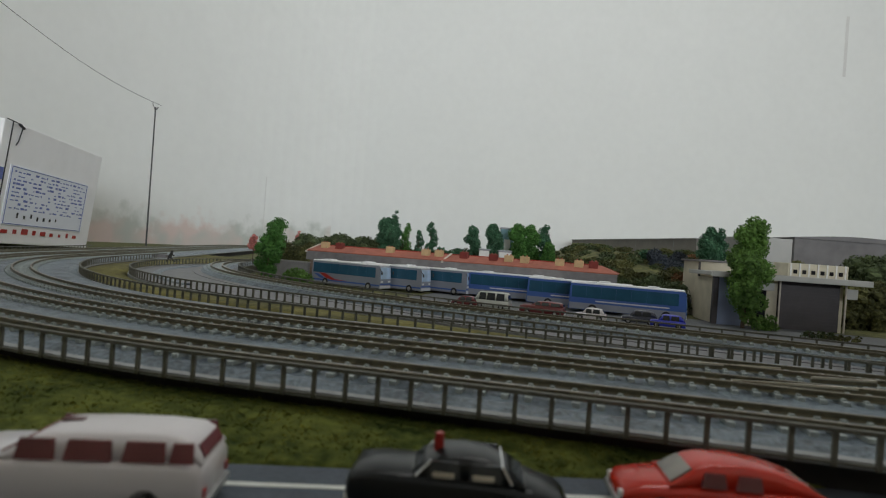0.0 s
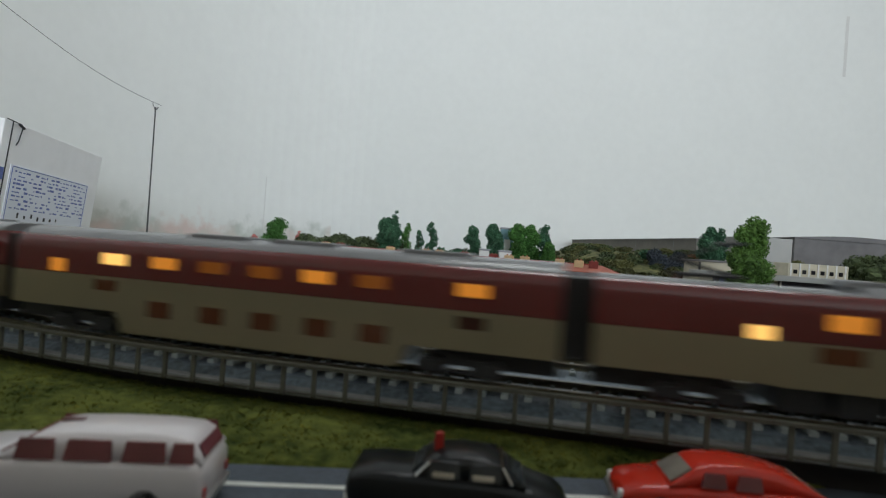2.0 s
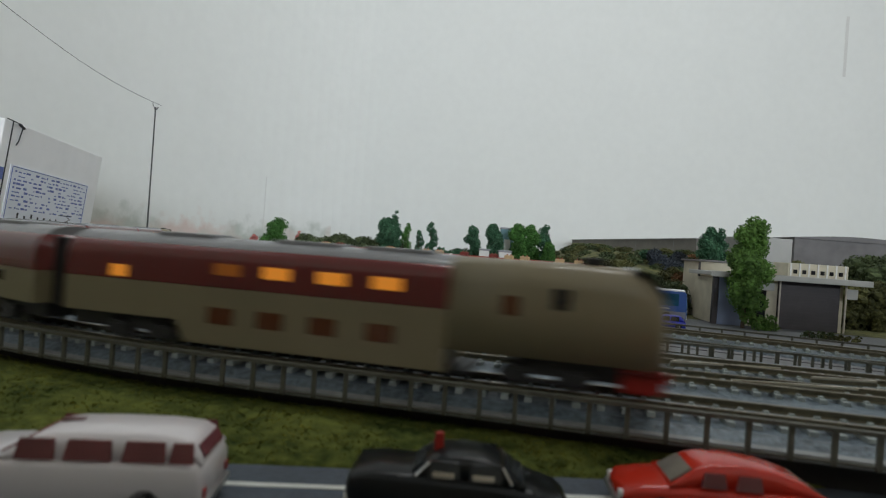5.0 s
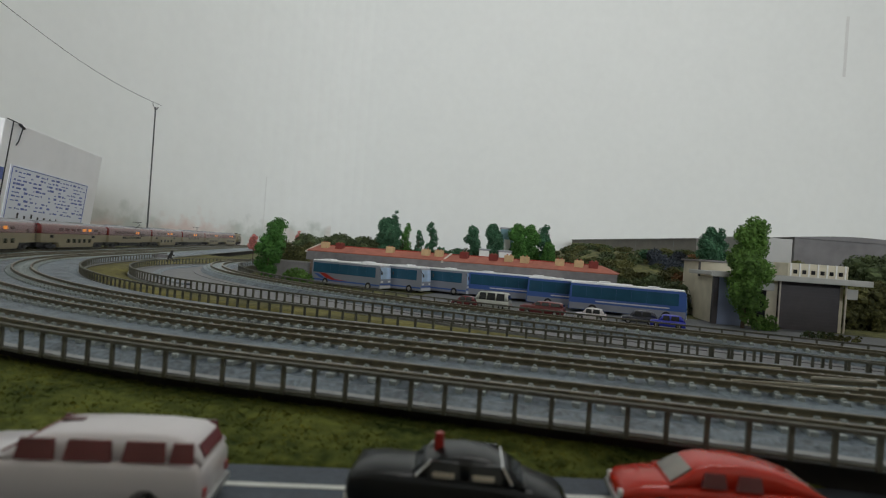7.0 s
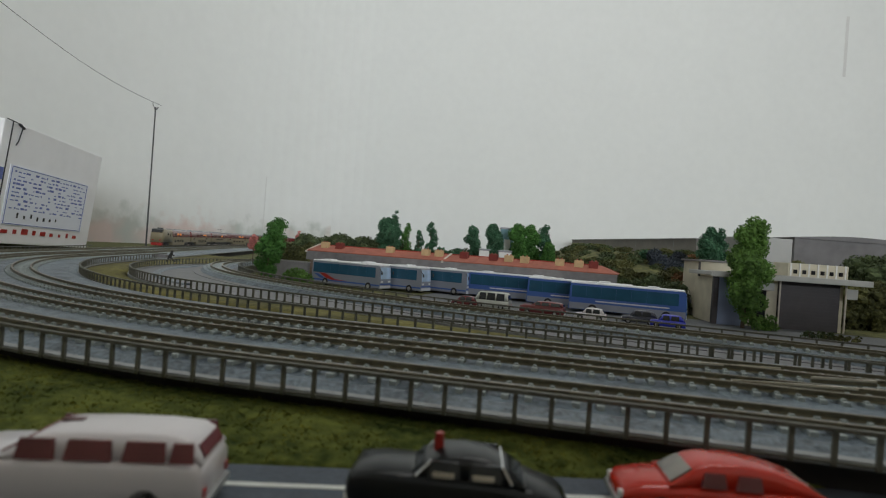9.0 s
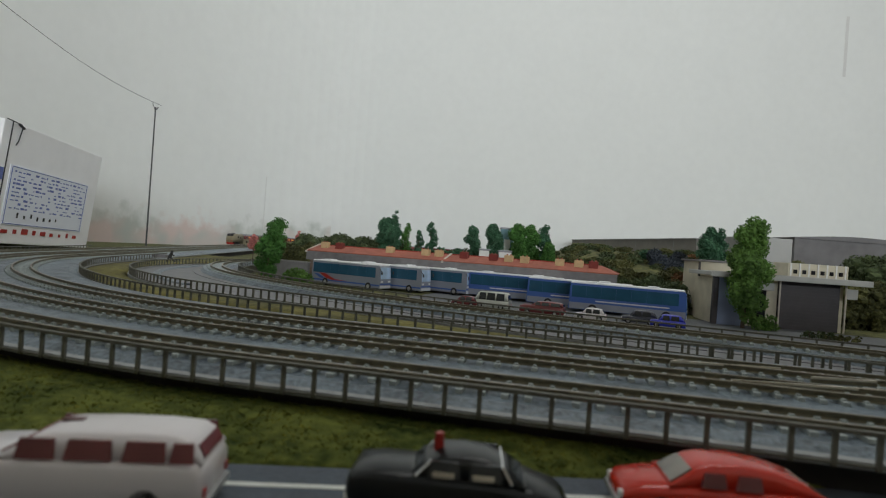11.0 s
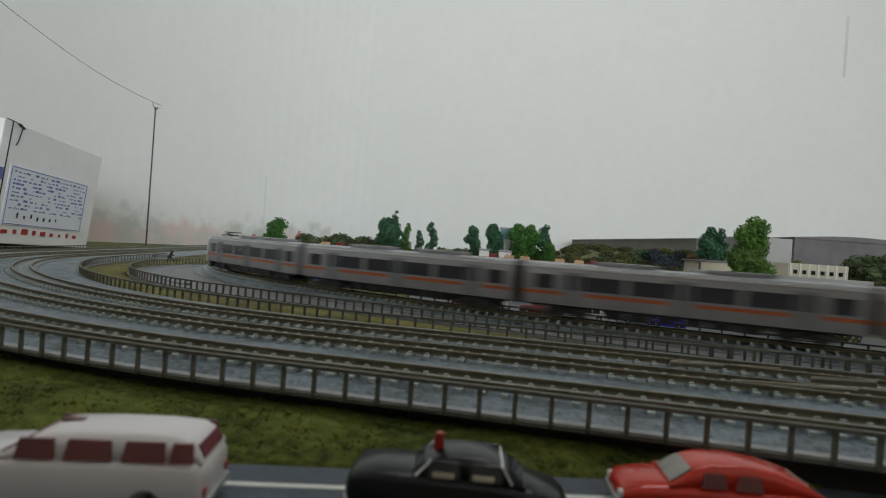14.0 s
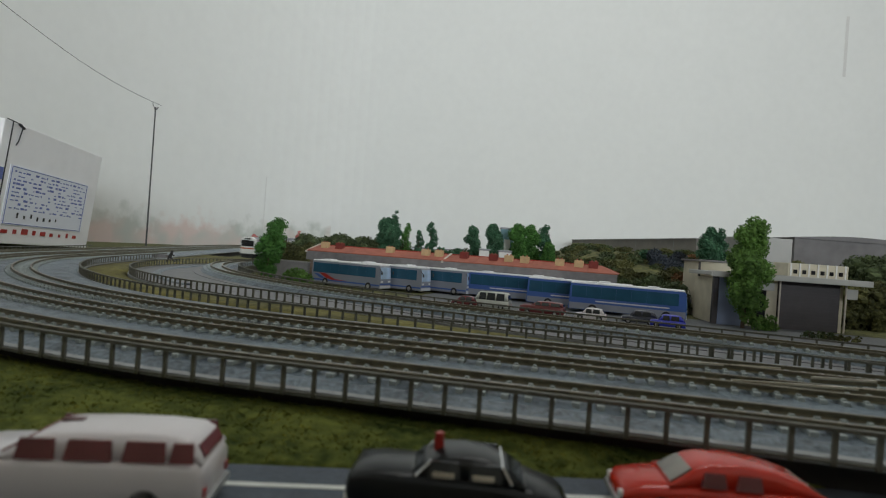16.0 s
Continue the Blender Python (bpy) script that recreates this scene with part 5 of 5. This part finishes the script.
def parcel():
    """A white carton with a printed delivery form; all writing is plain bars."""
    t = thing("parcel_box", "white cardboard parcel box with a blue printed form", "box", -534.0, 760.0, -12, 98.0)
    t.matrix_basis = Matrix.Translation((0, 0, 0.0045)) @ t.matrix_basis @ Matrix.Rotation(radians(2.0), 4, "Y") @ Matrix.Rotation(radians(5.0), 4, "X")
    w, h = 244.0, 143.0
    bm = bmesh.new()
    box(bm, 0, 60, 0, w, 120, h, 1.5)
    part("carton", bm, M_CARD, t, "white carton")
    form = part("form", box(bmesh.new(), -w * .01, -.4, h * .16, w * .78, .8, h * .5), M_PAPER, t, "pale printed delivery form")
    rnd = random.Random(9)
    for r in range(10):
        x = -w * .36
        while x < w * .34:
            l = rnd.uniform(2, 9)
            if rnd.random() < .72:
                part("text_bar", box(bmesh.new(), x + l / 2, -1.0, h * .3 + r * h * .034, l, .5, h * .012 * rnd.uniform(.6, 1.6)), M_INKBLUE, form)
            x += l + rnd.uniform(1.5, 6)
    for k in range(7):
        part("written_bar", box(bmesh.new(), -w * .28 + k * w * .06, -1.0, h * .215 + rnd.uniform(0, 3), rnd.uniform(1.5, 5), .5, rnd.uniform(3, 8)), M_INKBLACK, form)
    bm = bmesh.new()
    for zz in (h * .17, h * .645):
        box(bm, -w * .01, -1.0, zz, w * .75, .5, .8)
    for xx in (-.385, .365):
        box(bm, w * xx, -1.0, h * .17, .8, .5, h * .475)
    part("form_border", bm, M_INKBLUE, form, "blue form border")
    for k in range(9):
        part("red_bar", box(bmesh.new(), -w * .36 + k * w * .085, -.6, h * .09, rnd.uniform(4, 13), .8, rnd.uniform(4, 7)), M_REDPLASTIC, t, "red printed bar")
    part("fold_edge", box(bmesh.new(), -w * .44, -.5, 0, 1.2, .8, h), M_INKBLACK, t, "dark fold line")
    part("blue_mark", box(bmesh.new(), -w * .475, -.6, h * .52, w * .05, .8, 14), M_INKBLUE, t, "blue printed corner mark")
    bm = bmesh.new()
    rod(bm, (-w * .40, -2, h - 1), (-w * .36, -2, h - 4), 1.6)
    rod(bm, (-w * .37, -2, h - 3), (-w * .385, -2, h - 20), .7)
    rod(bm, (-w * .385, -2, h - 20), (-w * .40, -2, h - 26), .7)
    rod(bm, (-w * .5, -2, h + .5), (-w * .38, -2, h - .5), .6)
    part("string", bm, M_INKBLACK, t, "dark loop of string")


parcel()

pole = thing("wire_pole", "thin dark metal rod with a wire at its top", "pole", -447.9, 860, -12)
top_ = 208.7 + 12
bm = bmesh.new()
rod(bm, (0, 0, 0), (0, 0, top_), 1.3, 1.0)
part("rod", bm, M_BOGIE, pole)
part("foot", rod(bmesh.new(), (0, 0, 0), (0, 0, 2.5), 5, 4, 14), M_BOGIE, pole, "round foot")
bm = bmesh.new()
rod(bm, (-1, 0, top_ - 3), (-5, 0, top_ + 6), .6)
rod(bm, (1, 0, top_ - 4), (4, 0, top_), .8)
part("hook", bm, M_BOGIE, pole, "small hook")
wire = thing("wire", "thin grey wire strung from the rod's top", "wire", 0, 0, 0)
bm = bmesh.new()
A_, B_ = Vector((-438.5, 860, 211.1)), Vector((-418.7, 500, 226.4))
pts_ = [A_.lerp(B_, k / 12) + Vector((0, 0, -10 * math.sin(math.pi * k / 12))) for k in range(13)]
for a_, b_ in zip(pts_, pts_[1:]):
    rod(bm, a_, b_, .32, seg=6)
part("strand", bm, M_BOGIE, wire)

fig = thing("figurine", "tiny dark painted figure beside the curve", "figurine", -266.7, 560, -5.1)
fig.scale = (1.15, 1.15, 1.0)
bm = bmesh.new()
rod(bm, (-3.0, 0, 0), (-1.0, 0, 5), .8, 1.0)
rod(bm, (4.2, 0, 0), (-.4, 0, 5), .8, 1.0)
rod(bm, (-.8, 0, 4.6), (.8, 0, 9), 1.6, 1.3)
rod(bm, (.8, 0, 8), (3, 0, 6), .6)
bmesh.ops.create_icosphere(bm, subdivisions=2, radius=1.2, matrix=Matrix.Translation((1.0, 0, 10)))
part("figure", bm, M_DARKPLASTIC, fig)
stage = thing("platform_block", "low grey concrete block with a dark top", "block", -295.8, 600, -5.1)
part("block", box(bmesh.new(), 0, 0, 0, 14, 8, 5, .4), M_FASCIA, stage)
part("slab", box(bmesh.new(), 8, -6, 0, 26, 10, 1.4, .3), M_LIP, stage, "pale slab")

# pale print of a town on the bend of the backdrop sheet
def print_material():
    """Blurred pale roofs and trees: noise that thins out upwards, in a tint a shade darker than the sheet."""
    m = tube("pale_town_print", (0.73, 0.745, 0.735), 0.9, scale=40, vary=0.02)
    n, l = m.node_tree.nodes, m.node_tree.links
    co, sep = n.new("ShaderNodeTexCoord"), n.new("ShaderNodeSeparateXYZ")
    l.new(co.outputs["Object"], sep.inputs[0])
    blot, hue = n.new("ShaderNodeTexNoise"), n.new("ShaderNodeTexNoise")
    blot.inputs["Scale"].default_value, blot.inputs["Detail"].default_value = 26.0, 5
    hue.inputs["Scale"].default_value = 9.0
    for t in (blot, hue):
        l.new(co.outputs["Object"], t.inputs["Vector"])
    fade = n.new("ShaderNodeMapRange")
    fade.inputs["From Min"].default_value, fade.inputs["From Max"].default_value = 0.0, 0.1
    fade.inputs["To Min"].default_value, fade.inputs["To Max"].default_value = 0.62, 0.0
    l.new(sep.outputs["Z"], fade.inputs["Value"])
    add = n.new("ShaderNodeMath")
    l.new(blot.outputs["Fac"], add.inputs[0])
    l.new(fade.outputs["Result"], add.inputs[1])
    step = n.new("ShaderNodeMapRange")
    step.inputs["From Min"].default_value, step.inputs["From Max"].default_value = 0.68, 0.98
    l.new(add.outputs[0], step.inputs["Value"])
    ink, mix = n.new("ShaderNodeMix"), n.new("ShaderNodeMix")
    ink.data_type = mix.data_type = "RGBA"
    ink.inputs["A"].default_value, ink.inputs["B"].default_value = (0.5, 0.53, 0.5, 1), (0.66, 0.55, 0.52, 1)
    tone = n.new("ShaderNodeMapRange")
    tone.inputs["From Min"].default_value, tone.inputs["From Max"].default_value = 0.42, 0.58
    l.new(hue.outputs["Fac"], tone.inputs["Value"])
    l.new(tone.outputs["Result"], ink.inputs["Factor"])
    old = n["Principled BSDF"].inputs["Base Color"].links[0].from_socket
    l.new(old, mix.inputs["A"])
    l.new(ink.outputs["Result"], mix.inputs["B"])
    l.new(step.outputs["Result"], mix.inputs["Factor"])
    l.new(mix.outputs["Result"], n["Principled BSDF"].inputs["Base Color"])
    return m


bm = bmesh.new()
arc_ = [(-790 + 560 * (1 - math.cos(g)) + 3, 900 + 850 * math.sin(g) - 3) for g in [radians(a) for a in range(12, 79, 3)]]
loft(bm, [[(x, y, -12), (x - 1, y + 1, -12), (x - 1, y + 1, 112), (x, y, 112)] for x, y in arc_])
part("print_strip", bm, print_material(), backdrop, "very pale pinkish print of blurred roofs and trees")

# a thin seam and a small scuff on the backdrop sheet
seam = thing("backdrop_seam", "faint vertical seam in the backdrop sheet", "seam", -516, 1624, 44.9, 42.4)
part("seam", box(bmesh.new(), 0, 0, 0, 2.0, 1, 150), tube("seam_grey", (0.66, 0.665, 0.655), 0.9, vary=0.05), seam)
scuff = thing("backdrop_scuff", "narrow grey vertical scuff on the backdrop sheet", "mark", 1191.0, 1750.4, 639.4)
part("scuff", box(bmesh.new(), 0, 0, 0, 9, .6, 185), tube("scuff_grey", (0.62, 0.62, 0.61), 0.9, vary=0.08), scuff)


# ---- what moves ----
def run_train(cars, q, off, nose, pitch, arm):
    """Keys each car by its two bogies on the line; nose(t) is the place of the train's front along it, in mm."""
    for i, car in enumerate(cars):
        rows = []
        for k in range(161):
            t = 0.1 * k
            s = nose(t) - pitch * (i + 0.5)
            a, b = along(q, s + arm, off)[0], along(q, s - arm, off)[0]
            c, d = (a + b) / 2, a - b
            rows.append((t, pose(c.x * MM, c.y * MM, 0, 0, 0, math.degrees(math.atan2(d.y, d.x)))))
        walk(car, rows)


def uneven(t, steps):
    """The small lead or lag of a train at t, in mm, that its uneven running gives."""
    return float(np.interp(t, [a for a, _ in steps], [b for _, b in steps]))


def motions():
    lag = ((0.0, 2.0), (1.2, 2.0), (1.5, -3.0), (2.0, 6.0), (2.5, 5.0), (3.0, 6.0), (3.5, -4.0), (4.0, -1.0), (5.0, 0.0), (16.0, 0.0))
    run_train(SLEEPER, OUTER, LANES[0], lambda t: -252.5 + 232.8 * t + max(0.0, t - 5.0) * 4.8 + uneven(t, lag), 142.0, 47.5)
    lead = ((0.0, 6.0), (13.0, 6.0), (13.5, -19.0), (14.0, 0.0), (14.5, 6.0), (15.0, 19.0), (16.0, 19.0))
    run_train(COMMUTER, INNER, 0.0, lambda t: 293.6 + (t - 14.0) * (360.0 if t > 14.0 else 376.0) + uneven(t, lead), 134.5, 46.0)


motions()
